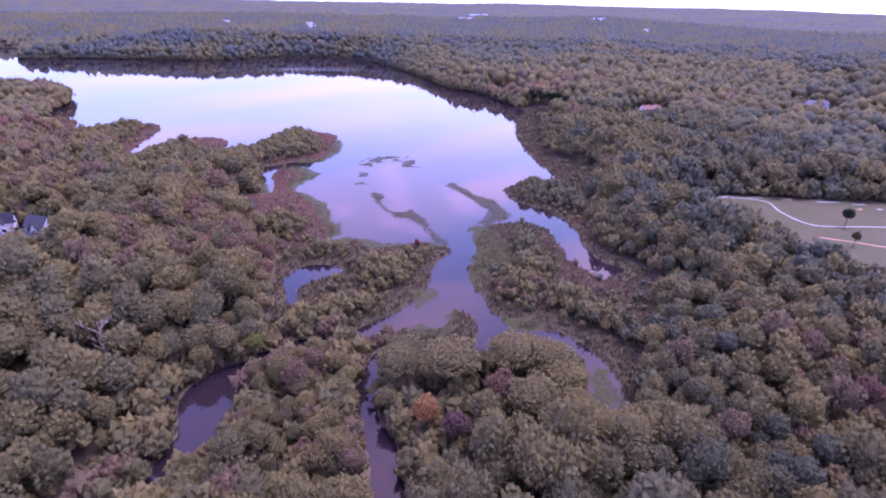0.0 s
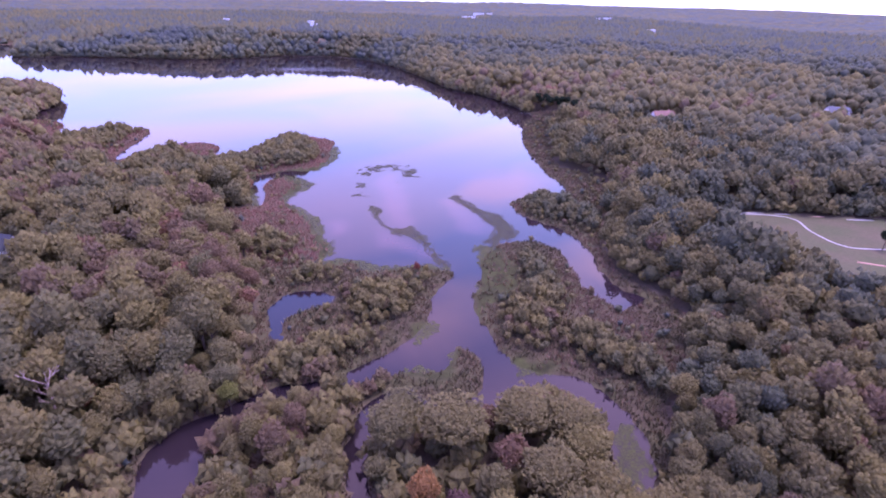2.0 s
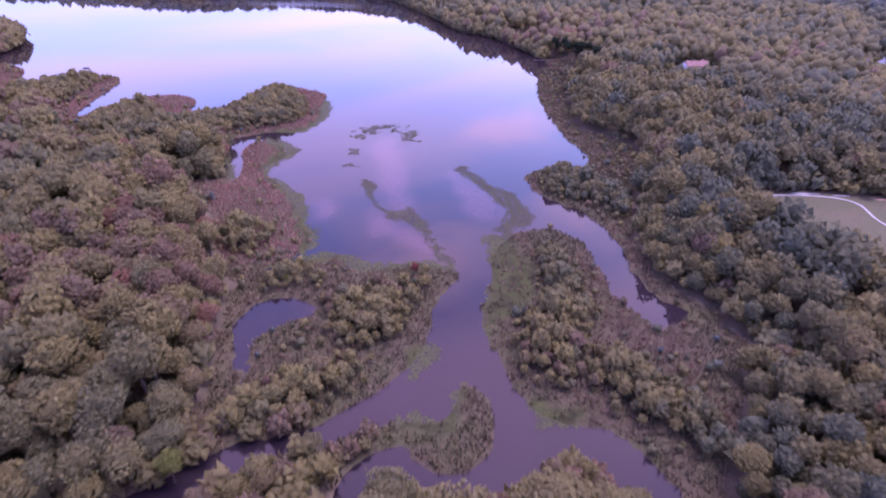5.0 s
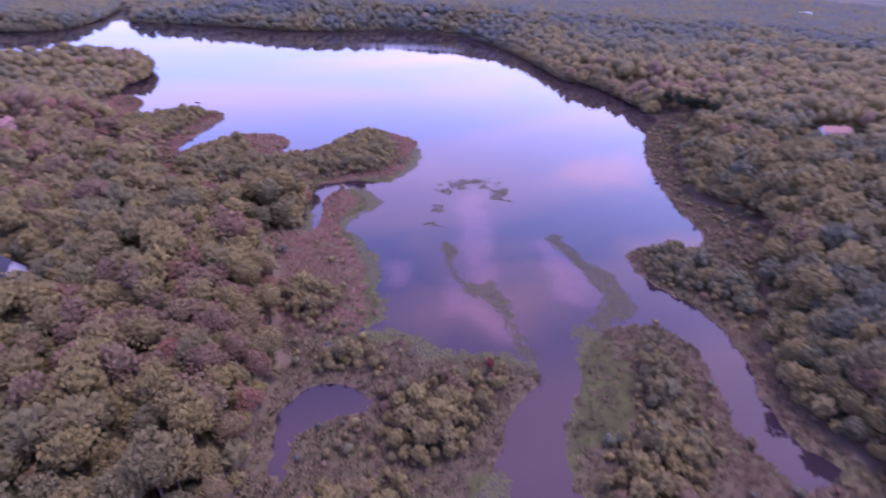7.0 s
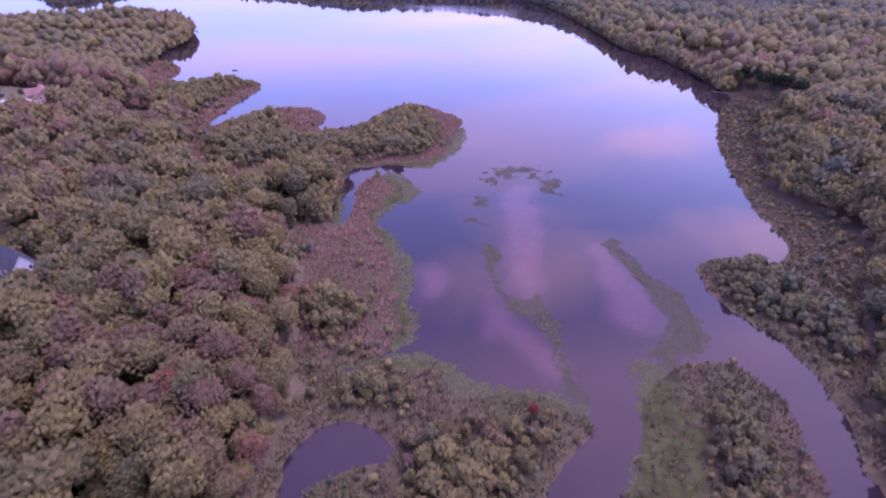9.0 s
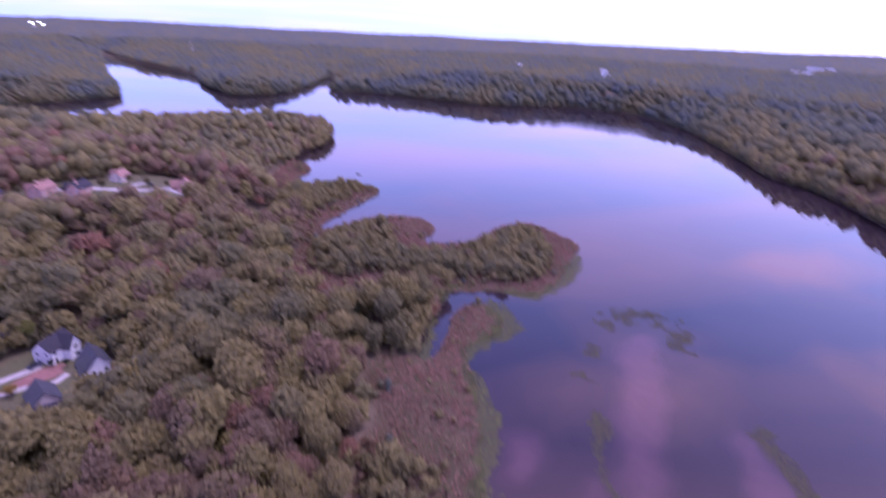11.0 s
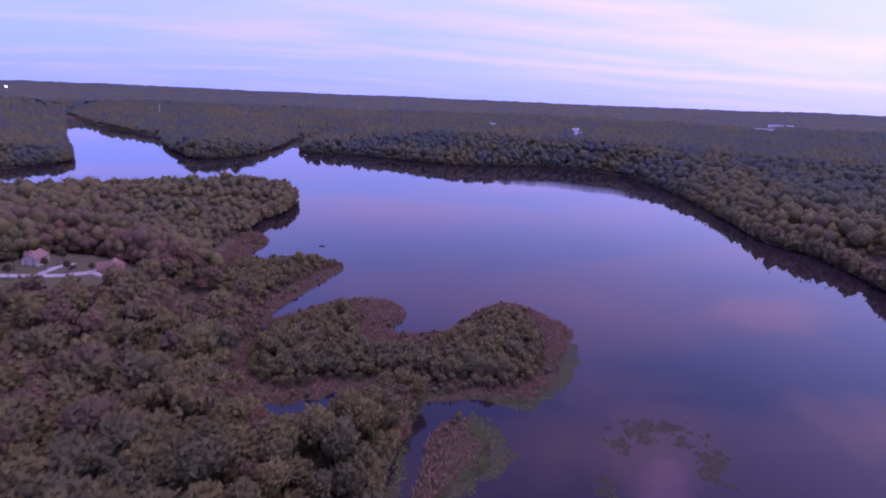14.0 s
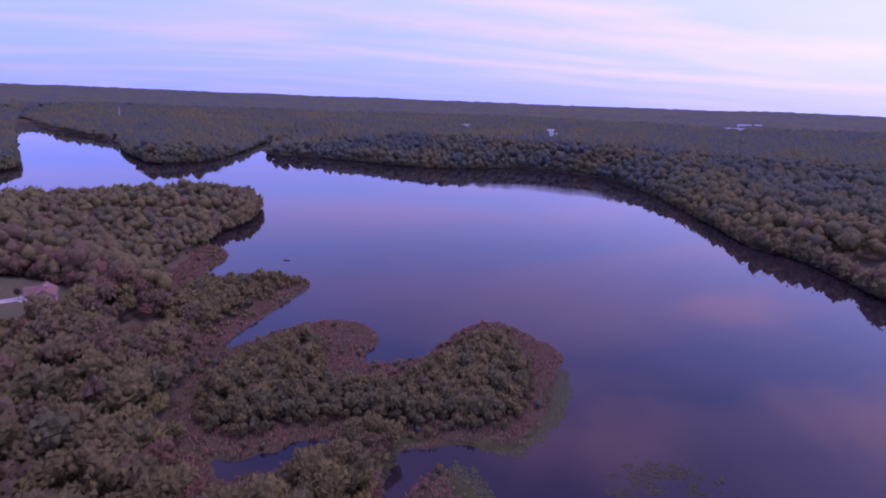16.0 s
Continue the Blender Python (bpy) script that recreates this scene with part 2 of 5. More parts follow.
def simple(name, dark, light, scale, rough=0.85, spec=0.2, stretch=None, depth=0.02):
    m = Nodes(name, rough, spec)
    n = m.noise(scale, 4.0, 0.65, stretch=stretch)
    big = m.noise(scale * 0.12, 3.0, 0.6)
    m.bump(n, 0.4, depth)
    return m.done(m.mix(0.5, m.ramp(n, (0.3, dark), (0.7, light)), m.ramp(big, (0.3, (0.75,) * 3), (0.7, (1.2,) * 3)), "MULTIPLY"))


GROUND, WATER = ground_material(), water_material()
REED = Nodes("dry_reeds", 0.9, 0.1)
REED = REED.done(REED.ramp(REED.attr("tint"), (0.0, (0.098, 0.090, 0.046)), (0.3, (0.150, 0.114, 0.064)),
                           (0.65, (0.225, 0.146, 0.098)), (1.0, (0.285, 0.158, 0.116))))
LILY = Nodes("floating_weed", 0.95, 0.05)
LILY = LILY.done(LILY.ramp(LILY.attr("tint"), (0.0, (0.045, 0.040, 0.030)), (0.35, (0.060, 0.056, 0.034)), (0.7, (0.066, 0.070, 0.026)), (1.0, (0.088, 0.092, 0.034))))
WHITE_WALL = simple("white_painted_siding", (0.62, 0.61, 0.62), (0.80, 0.79, 0.80), 1.5, stretch=(0.3, 0.3, 5))
BRICK_WALL = simple("pink_brick_wall", (0.38, 0.23, 0.19), (0.54, 0.34, 0.28), 5.0)
TAN_WALL = simple("tan_render_wall", (0.45, 0.38, 0.33), (0.58, 0.50, 0.44), 2.0)
ROOF_DARK = simple("charcoal_shingle_roof", (0.020, 0.018, 0.024), (0.05, 0.046, 0.058), 2.2, stretch=(1, 1, 4))
ROOF_SLATE = simple("slate_grey_shingle_roof", (0.032, 0.033, 0.040), (0.075, 0.077, 0.092), 2.2, stretch=(1, 1, 4))
ROOF_RED = simple("red_brown_shingle_roof", (0.17, 0.095, 0.08), (0.28, 0.165, 0.14), 2.2, stretch=(1, 1, 4))
ROOF_GREY = simple("grey_shingle_roof", (0.085, 0.085, 0.10), (0.16, 0.16, 0.18), 2.2, stretch=(1, 1, 4))
TRIM = simple("white_trim_paint", (0.70, 0.70, 0.70), (0.82, 0.82, 0.82), 3.0)
GLASS = simple("dark_window_glass", (0.02, 0.022, 0.03), (0.035, 0.037, 0.045), 1.0, 0.08, 0.5, depth=0.0)
CONCRETE = simple("pale_concrete_paving", (0.27, 0.245, 0.235), (0.38, 0.35, 0.34), 1.2)
CLAY_RED = simple("red_earth", (0.15, 0.075, 0.066), (0.24, 0.125, 0.108), 0.8)
CLAY = simple("bare_red_clay", (0.30, 0.16, 0.12), (0.44, 0.27, 0.21), 0.8)
CAR_PAINT = simple("dark_car_paint", (0.03, 0.035, 0.06), (0.05, 0.055, 0.09), 0.5, 0.25, 0.5, depth=0.0)
STEEL = simple("white_painted_steel", (0.65, 0.65, 0.66), (0.78, 0.78, 0.80), 1.0, 0.5, 0.4)
TIMBER = simple("weathered_timber", (0.10, 0.085, 0.075), (0.22, 0.19, 0.17), 3.0, stretch=(0.2, 3, 3))
LAMP_GLOW = Nodes("burning_floodlight")
LAMP_GLOW.b.inputs["Emission Color"].default_value, LAMP_GLOW.b.inputs["Emission Strength"].default_value = (1, 0.97, 0.9, 1), 12.0
LAMP_GLOW = LAMP_GLOW.done((0.8, 0.8, 0.8))

# ---- the plan: shores, marshes, thickets, weed and park, in metres ----
# shoreline of the lake, clockwise from the tip of the south peninsula
SHORE_WEST = [(6, 230), (1, 231), (-6, 233), (-16, 232), (-25, 229), (-33, 228), (-38, 236), (-44, 236), (-54, 233),
    (-59, 228), (-62, 224), (-61, 229), (-55, 236), (-51, 243), (-53, 254), (-62, 268), (-69, 282), (-79, 298),
    (-88, 308), (-90, 318), (-84, 332)]
SHORE_SPIT = [(-93, 348), (-104, 350), (-108, 342), (-107, 331), (-101, 316), (-98, 302), (-104, 299), (-110, 313),
    (-115, 329), (-120, 342), (-120, 353), (-110, 360), (-102, 366), (-92, 367), (-86, 371), (-82, 383), (-81, 398),
    (-83, 411), (-85, 427), (-85, 444), (-92, 451), (-104, 458), (-116, 465), (-131, 463), (-138, 449), (-139, 433),
    (-142, 416), (-150, 406), (-158, 398), (-164, 401), (-168, 419), (-176, 427), (-188, 431), (-204, 424),
    (-212, 411), (-216, 395), (-220, 381), (-224, 379)]
SHORE_HEAD = [(-230, 394), (-230, 406), (-236, 436), (-240, 460), (-255, 470), (-270, 461), (-283, 452), (-300, 446),
    (-310, 447), (-317, 468), (-328, 484), (-342, 492), (-356, 494), (-367, 505), (-378, 523), (-380, 544),
    (-389, 573), (-412, 603), (-463, 644), (-510, 627), (-542, 586), (-603, 496), (-678, 415), (-728, 382),
    (-790, 335), (-870, 330), (-850, 390)]
SHORE_FAR = [(-811, 408), (-827, 448), (-825, 492), (-820, 554), (-834, 621), (-957, 684), (-1153, 788),
    (-1567, 1008), (-1785, 1138), (-1624, 1080), (-1346, 981), (-1079, 924), (-930, 835), (-762, 756), (-726, 779),
    (-729, 856), (-800, 1000), (-880, 1130), (-840, 1160), (-770, 1040), (-711, 944), (-655, 959), (-558, 975),
    (-456, 971), (-378, 1002), (-308, 1077), (-270, 1081), (-217, 1086), (-180, 1075), (-124, 1016), (-69, 920),
    (-18, 798), (14, 716), (40, 698), (62, 658), (83, 603), (90, 572)]
SHORE_EAST = [(79, 541), (70, 496), (66, 454), (68, 412), (70, 380), (79, 345), (67, 328), (54, 329), (44, 323),
    (40, 314), (41, 304), (49, 291), (59, 283), (67, 269), (70, 256), (70, 242), (72, 227), (76, 215), (83, 211),
    (77, 205), (70, 201), (66, 206), (60, 218), (58, 231), (57, 250), (52, 259), (43, 264), (31, 260), (24, 252),
    (20, 244), (19, 234), (17, 221), (14, 209), (13, 199), (17, 189), (20, 178), (23, 170), (27, 164), (35, 162),
    (45, 160)]
CREEK_EAST = [(50, 154), (54, 147), (57, 140), (57, 130), (54, 118), (50, 110), (44, 112), (46, 127), (46, 137),
    (43, 144), (35, 149), (25, 149)]
GROVE_BANK = [(19, 141), (14, 138), (5, 139), (-4, 142), (-13, 138), (-16, 130), (-17, 122), (-11, 109), (-6, 100),
    (-4, 88), (-2, 70), (6, 40), (14, -10), (4, -12), (-6, 20), (-13, 55), (-14, 90), (-16, 101), (-19, 113),
    (-23, 129)]
BANK_PENINSULA = [(-69, 90), (-68, 99), (-68, 110), (-72, 122), (-73, 129), (-69, 136), (-63, 139), (-58, 145),
    (-52, 150), (-46, 154), (-35, 156), (-28, 160), (-21, 166), (-15, 172), (-10, 179), (-6, 185), (-3, 194),
    (-2, 208), (3, 220), (6, 228)]
ISLET_BANK = [(-21, 144), (-16, 150), (-11, 154), (-8, 154), (-3, 149), (1, 147), (10, 149), (14, 154), (15, 162),
    (12, 172), (8, 176), (5, 171), (3, 163), (-2, 161), (-12, 160), (-21, 157), (-27, 152), (-36, 150), (-43, 145),
    (-49, 140), (-56, 135), (-59, 128), (-56, 116), (-57, 105), (-60, 98), (-62, 85), (-66, 55), (-73, 10),
    (-78, -40), (-88, -40), (-82, 10), (-74, 55), (-69, 80)]
OXBOW = [(-41, 205), (-45, 208), (-53, 209), (-60, 205), (-62, 196), (-61, 188), (-57, 179), (-53, 171), (-52, 176),
    (-55, 184), (-54, 191), (-48, 197), (-41, 200)]
POOL = [(-169, 323), (-161, 327), (-155, 335), (-152, 342), (-140, 348), (-140, 345), (-146, 338), (-148, 332),
    (-149, 326), (-155, 323), (-158, 317), (-167, 319)]
# reed marsh
MARSH_WEST = [(-79, 341), (-99, 357), (-111, 347), (-108, 326), (-102, 297), (-114, 293), (-109, 277), (-95, 264),
    (-89, 246), (-80, 236), (-80, 224), (-70, 217), (-58, 221), (-40, 232), (-47, 245), (-54, 267), (-69, 292),
    (-84, 310)]
MARSH_ISLAND = [(-197, 334), (-215, 357), (-229, 382), (-207, 428), (-174, 434), (-156, 410), (-144, 447),
    (-133, 467), (-107, 467), (-84, 450), (-78, 414), (-79, 375), (-95, 361), (-126, 355), (-136, 348), (-137, 319),
    (-151, 308), (-172, 314)]
MARSH_SPIT = [(-271, 363), (-273, 392), (-304, 420), (-323, 432), (-340, 462), (-360, 499), (-325, 486), (-308, 453),
    (-277, 464), (-244, 467), (-235, 431), (-223, 377), (-244, 354)]
MARSH_SOUTH = [(8, 230), (0, 245), (-33, 240), (-50, 241), (-66, 226), (-67, 201), (-61, 176), (-56, 156),
    (-55, 146), (-45, 151), (-28, 158), (-13, 170), (-1, 191), (2, 212)]
MARSH_EAST = [(10, 192), (13, 213), (17, 254), (38, 273), (55, 263), (64, 225), (72, 199), (85, 214), (92, 197),
    (80, 173), (68, 153), (60, 137), (57, 124), (52, 113), (48, 117), (50, 134), (43, 156), (24, 160)]
MARSH_ARM = [(37, 314), (68, 335), (71, 351), (65, 405), (66, 478), (79, 559), (102, 574), (86, 464), (81, 389),
    (100, 375), (106, 350), (90, 304), (76, 259), (78, 228), (86, 213), (81, 208), (74, 213), (68, 253), (58, 281),
    (39, 299)]
MARSH_ISLET = [(-24, 158), (-20, 150), (-14, 146), (20, 146), (20, 166), (10, 180), (0, 168), (-12, 163)]
MARSH_CORNER = [(79, 571), (99, 592), (133, 594), (127, 552), (90, 509), (68, 493)]
MARSH_BANK = [(-71, 70), (-70, 88), (-70, 100), (-73, 118), (-75, 131), (-79, 128), (-81, 112), (-83, 95), (-84, 70)]
# thickets of low trees in the marsh
SHRUB_ISLAND = [(-197, 341), (-207, 359), (-210, 381), (-196, 404), (-174, 386), (-162, 378), (-140, 388),
    (-131, 416), (-129, 438), (-119, 446), (-102, 431), (-91, 407), (-90, 384), (-103, 374), (-126, 364),
    (-149, 354), (-174, 332)]
SHRUB_SPIT = [(-258, 378), (-282, 399), (-292, 422), (-280, 444), (-250, 463), (-248, 453), (-248, 423), (-244, 396),
    (-245, 381)]
SHRUB_A = [(-34, 196), (-37, 210), (-27, 214), (-13, 219), (-4, 226), (-5, 218), (-10, 204), (-16, 189), (-27, 187)]
SHRUB_B = [(-54, 158), (-50, 167), (-42, 173), (-24, 181), (-19, 177), (-29, 164), (-42, 157)]
SHRUB_C = [(-57, 216), (-57, 223), (-44, 224), (-42, 219)]
SHRUB_D = [(37, 245), (45, 244), (48, 224), (48, 201), (40, 179), (31, 174), (23, 183), (28, 203), (36, 223)]
SHRUB_E = [(42, 182), (53, 188), (63, 177), (72, 167), (70, 153), (64, 153), (55, 162), (45, 168)]
SHRUB_F = [(-80, 236), (-87, 248), (-81, 253), (-69, 252), (-66, 241), (-72, 235)]
SHRUB_G = [(-137, 315), (-142, 332), (-133, 344), (-126, 347), (-117, 330), (-111, 308), (-109, 295), (-122, 300)]
SHRUB_H = [(48, 315), (63, 322), (75, 310), (85, 296), (78, 276), (65, 289), (50, 298)]
SHRUB_I = [(-60, 213), (-58, 221), (-45, 226), (-46, 218)]
# floating weed mats
MAT_WEST = [(-53, 236), (-48, 243), (-50, 252), (-56, 266), (-64, 284), (-76, 299), (-86, 308), (-86, 317),
    (-78, 340), (-91, 352), (-102, 358), (-101, 347), (-91, 336), (-92, 310), (-79, 293), (-67, 274), (-55, 245)]
MAT_CHANNEL = [(-126, 355), (-119, 361), (-97, 366), (-87, 365), (-81, 374), (-76, 395), (-77, 418), (-82, 434),
    (-85, 432), (-84, 409), (-82, 390), (-90, 372), (-103, 368), (-114, 359), (-119, 352), (-115, 336), (-108, 319),
    (-99, 301), (-104, 299), (-110, 313), (-118, 334)]
MAT_EAST = [(15, 254), (24, 257), (30, 250), (31, 235), (36, 231), (31, 214), (20, 203), (18, 192), (13, 199),
    (15, 213), (19, 230), (19, 244)]
MAT_BAND = [(4, 323), (11, 323), (22, 306), (32, 297), (37, 284), (39, 268), (20, 259), (26, 273), (26, 287),
    (20, 303)]
MAT_TRAIL = [(-41, 304), (-34, 304), (-29, 279), (-18, 276), (-15, 278), (-5, 264), (-3, 251), (2, 241), (5, 234),
    (0, 234), (-5, 245), (-9, 255), (-16, 264), (-25, 269), (-33, 282)]
MAT_SOUTH = [(-64, 227), (-53, 236), (-37, 239), (-24, 233), (-6, 236), (6, 232), (1, 229), (-16, 230), (-31, 225),
    (-38, 232), (-60, 227)]
MAT_FLAT = [(17, 244), (21, 253), (27, 254), (31, 242), (35, 234), (36, 224), (31, 215), (28, 208), (19, 202),
    (16, 212), (18, 228)]
MAT_FORK = [(22, 174), (28, 170), (38, 167), (38, 163), (30, 160), (25, 163)]
MAT_ISLET = [(-12, 160), (-6, 164), (3, 162), (4, 171), (8, 178), (10, 176), (7, 168), (5, 159), (-5, 157)]
MAT_POINT = [(-8, 188), (-2, 190), (-1, 182), (-6, 177), (-8, 179)]
MAT_CREEK = [(45, 123), (51, 139), (55, 139), (54, 124), (49, 114), (45, 112)]
# mown park
FIELD = [(128, 292), (158, 304), (186, 303), (212, 298), (262, 294), (330, 280), (330, 150), (225, 160), (176, 186),
    (166, 204), (156, 224), (142, 242), (131, 262), (127, 278)]
# silt shoals
SHOAL_A = [(-41, 352), (-36, 365), (-28, 360), (-20, 325), (-15, 284), (-17, 270), (-24, 277), (-33, 305)]
SHOAL_B = [(2, 320), (13, 307), (22, 295), (26, 282), (22, 272), (13, 270), (8, 281), (4, 300)]
SHOAL_C = [(-58, 279), (-52, 283), (-48, 273), (-49, 264), (-54, 267)]
SHOAL_D = [(-31, 275), (-24, 268), (-13, 260), (-4, 251), (0, 241), (-7, 241), (-19, 248), (-29, 257)]
YARD_NEAR = [(-209, 212), (-207, 230), (-196, 233), (-178, 236), (-172, 234), (-170, 225), (-176, 219), (-164, 215), (-157, 210), (-158, 202), (-172, 199), (-192, 192), (-208, 196)]
YARD_ROW = [(-386, 276), (-380, 306), (-372, 335), (-376, 367), (-352, 380), (-318, 382), (-298, 368), (-300, 338),
    (-313, 309), (-332, 282), (-358, 264)]
POND_MEADOW = [(-300, 279), (-287, 292), (-271, 288), (-262, 273), (-277, 261)]
RED_HOUSE_YARD = [(162, 536), (197, 545), (222, 539), (225, 518), (200, 505), (172, 516)]
GREY_HOUSE_YARD = [(330, 522), (363, 542), (408, 546), (418, 520), (365, 496), (335, 505)]
FAR_MEADOW = [(980, 1440), (1040, 1570), (1200, 1570), (1180, 1430)]
MEADOW_EAST = [(445, 660), (460, 715), (520, 710), (510, 655)]

ISLET_WOODS = [(-64, 84), (-62, 100), (-62, 130), (-46, 147), (-28, 156), (-12, 152), (-19, 138), (-19, 120), (-10, 100), (-12, 84)]
GROVE_PLAN = [(-18, 144), (20, 144), (46, 142), (50, 120), (47, 99), (20, 95), (-10, 99)]
BAND_LINE = [(9, 324, 21, 300), (21, 300, 31, 278), (31, 278, 28, 264), (28, 264, 23, 252)]



def rounded(points, closed=True, steps=3):
    """A smooth curve through the corners of a plan outline."""
    p = np.array(points, float)
    a, b, c, d = (np.roll(p, k, 0) for k in (1, 0, -1, -2))
    out = []
    for k in range(steps):
        u = k / steps
        out.append(0.5 * (2 * b + (c - a) * u + (2 * a - 5 * b + 4 * c - d) * u * u + (3 * b - a - 3 * c + d) * u ** 3))
    curve = np.stack(out, 1).reshape(-1, 2)
    return curve if closed else curve[:-steps + 1 or None]


def depth_in(outline, x, y, chunk=1500, reach=40.0):
    """Signed distance in metres to an outline on the plan: positive inside it; far outside it only the reach is given."""
    a, b = outline, np.roll(outline, -1, 0)
    d = b - a
    dd = (d ** 2).sum(1) + 1e-9
    slope = d[:, 0] / np.where(d[:, 1] == 0, 1e-9, d[:, 1])
    lo, hi = outline.min(0) - reach, outline.max(0) + reach
    out = np.full(len(x), -reach)
    todo = np.nonzero((x > lo[0]) & (x < hi[0]) & (y > lo[1]) & (y < hi[1]))[0]
    for i in range(0, len(todo), chunk):
        k = todo[i:i + chunk]
        px, py = x[k, None], y[k, None]
        ax, ay = px - a[None, :, 0], py - a[None, :, 1]
        t = np.clip((ax * d[:, 0] + ay * d[:, 1]) / dd, 0, 1)
        near = np.sqrt(((ax - t * d[:, 0]) ** 2 + (ay - t * d[:, 1]) ** 2).min(1))
        cross = ((a[:, 1] > py) != (b[:, 1] > py)) & (px < slope * (py - a[:, 1]) + a[:, 0])
        out[k] = np.where(cross.sum(1) % 2 == 1, near, -near)
    return out


LAKE = rounded(SHORE_WEST + SHORE_SPIT + SHORE_HEAD + SHORE_FAR + SHORE_EAST + CREEK_EAST + GROVE_BANK + ISLET_BANK + BANK_PENINSULA, steps=2)
MARSHES = [rounded(p) for p in (MARSH_WEST, MARSH_ISLAND, MARSH_SPIT, MARSH_SOUTH, MARSH_EAST, MARSH_ARM, MARSH_ISLET, MARSH_CORNER, MARSH_BANK)]
THICKETS = [rounded(p) for p in (SHRUB_ISLAND, SHRUB_SPIT, SHRUB_A, SHRUB_B, SHRUB_C, SHRUB_D, SHRUB_E, SHRUB_F, SHRUB_G, SHRUB_H, SHRUB_I)]
MATS = [rounded(p) for p in (MAT_WEST, MAT_CHANNEL, MAT_EAST, MAT_SOUTH, MAT_FORK, MAT_ISLET, MAT_POINT, MAT_CREEK, MAT_FLAT)]
WEED = [rounded(p) for p in (MAT_BAND, MAT_TRAIL)]
PONDS = [rounded(OXBOW), rounded(POOL)]
LAWNS = [rounded(FIELD)] + [rounded(p) for p in (YARD_NEAR, YARD_ROW, POND_MEADOW, RED_HOUSE_YARD, GREY_HOUSE_YARD, FAR_MEADOW, MEADOW_EAST)]


def deepest(outlines, x, y):
    return np.max([depth_in(o, x, y) for o in outlines], 0)


def step01(a, b, v):
    t = np.clip((v - a) / (b - a), 0, 1)
    return t * t * (3 - 2 * t)


def lattice(x, y, seed=0):
    """Smooth value noise from 0 to 1 on a unit lattice."""
    ix, iy = np.floor(x).astype(np.int64), np.floor(y).astype(np.int64)
    fx, fy = x - ix, y - iy
    fx, fy = fx * fx * (3 - 2 * fx), fy * fy * (3 - 2 * fy)

    def h(i, j):
        v = (i * 374761393 + j * 668265263 + seed * 1442695041) & 0xFFFFFFFF
        v = ((v ^ (v >> 13)) * 1274126177) & 0xFFFFFFFF
        return ((v ^ (v >> 16)) & 0xFFFF) / 65535.0

    top = h(ix, iy) * (1 - fx) + h(ix + 1, iy) * fx
    low = h(ix, iy + 1) * (1 - fx) + h(ix + 1, iy + 1) * fx
    return top * (1 - fy) + low * fy


def survey(x, y):
    """Height of the ground and what covers it at places on the plan."""
    shore = -np.maximum.reduce([depth_in(LAKE, x, y, reach=200.0)] + [depth_in(p, x, y, reach=200.0) for p in PONDS])
    shore = shore + (lattice(x / 5, y / 5, 3) - 0.5) * 2.2 + (lattice(x / 1.9, y / 1.9, 4) - 0.5) * 0.9
    marsh = step01(-5, 0, deepest(MARSHES, x, y) + (lattice(x / 7, y / 7, 5) - 0.5) * 6)
    mat = step01(-0.6, 0.8, deepest(MATS, x, y) + (lattice(x / 4, y / 4, 6) - 0.5) * 3.5)
    lawn = step01(-2, 2, deepest(LAWNS, x, y))
    r = np.hypot(x + 20, y - 230)
    hill = 3.0 + 7 * lattice(x / 160, y / 160, 1) + 26 * lattice(x / 620, y / 620, 2) * step01(250, 1200, r) + 40 * step01(1400, 4700, r)
    steep = 150 - 95 * step01(520, 640, y) * step01(-600, -200, x)
    hill = (hill + 2 * (150 - steep) / 95) * step01(4, steep, shore) * (1 - 0.8 * marsh)
    for cx, cy, wide, rise in ((-352, 322, 55, 8.0), (203, 527, 40, 6.0), (359, 521, 50, 6.0)):
        hill = hill + rise * np.exp(-((x - cx) ** 2 + (y - cy) ** 2) / wide ** 2)
    land = 0.18 + np.clip(shore, 0, 6) * 0.08 + hill
    bed = np.maximum(shore * 0.22, -2.0)
    z = np.where(shore > 0, land, bed)
    return z, shore, marsh, mat * (shore < 16), lawn


def sheet(name, verts, faces, material, smooth=True, attributes=()):
    """A mesh object from arrays; attributes: name, domain, values."""
    me = bpy.data.meshes.new(name)
    faces = np.asarray(faces, np.int32)
    k = faces.shape[1]
    me.vertices.add(len(verts))
    me.vertices.foreach_set("co", np.asarray(verts, np.float32).ravel())
    me.loops.add(faces.size)
    me.loops.foreach_set("vertex_index", faces.ravel())
    me.polygons.add(len(faces))
    me.polygons.foreach_set("loop_start", np.arange(0, faces.size, k, dtype=np.int32))
    me.polygons.foreach_set("use_smooth", np.full(len(faces), smooth) if isinstance(smooth, bool) else smooth)
    for key, domain, values in attributes:
        me.attributes.new(key, "FLOAT", domain).data.foreach_set("value", np.asarray(values, np.float32))
    me.materials.append(material)
    me.update(calc_edges=True)
    me.validate()
    return new(name, me)


def grown(near, far, step, ratio):
    """Coordinates of a line of the ground's grid: even in the near stretch, then wider and wider."""
    out, s = list(np.arange(near[0], near[1] + 0.1, step)), step
    while out[-1] < far[1]:
        s *= ratio
        out.append(out[-1] + s)
    s = step
    while out[0] > far[0]:
        s *= ratio
        out.insert(0, out[0] - s)
    return np.array(out)


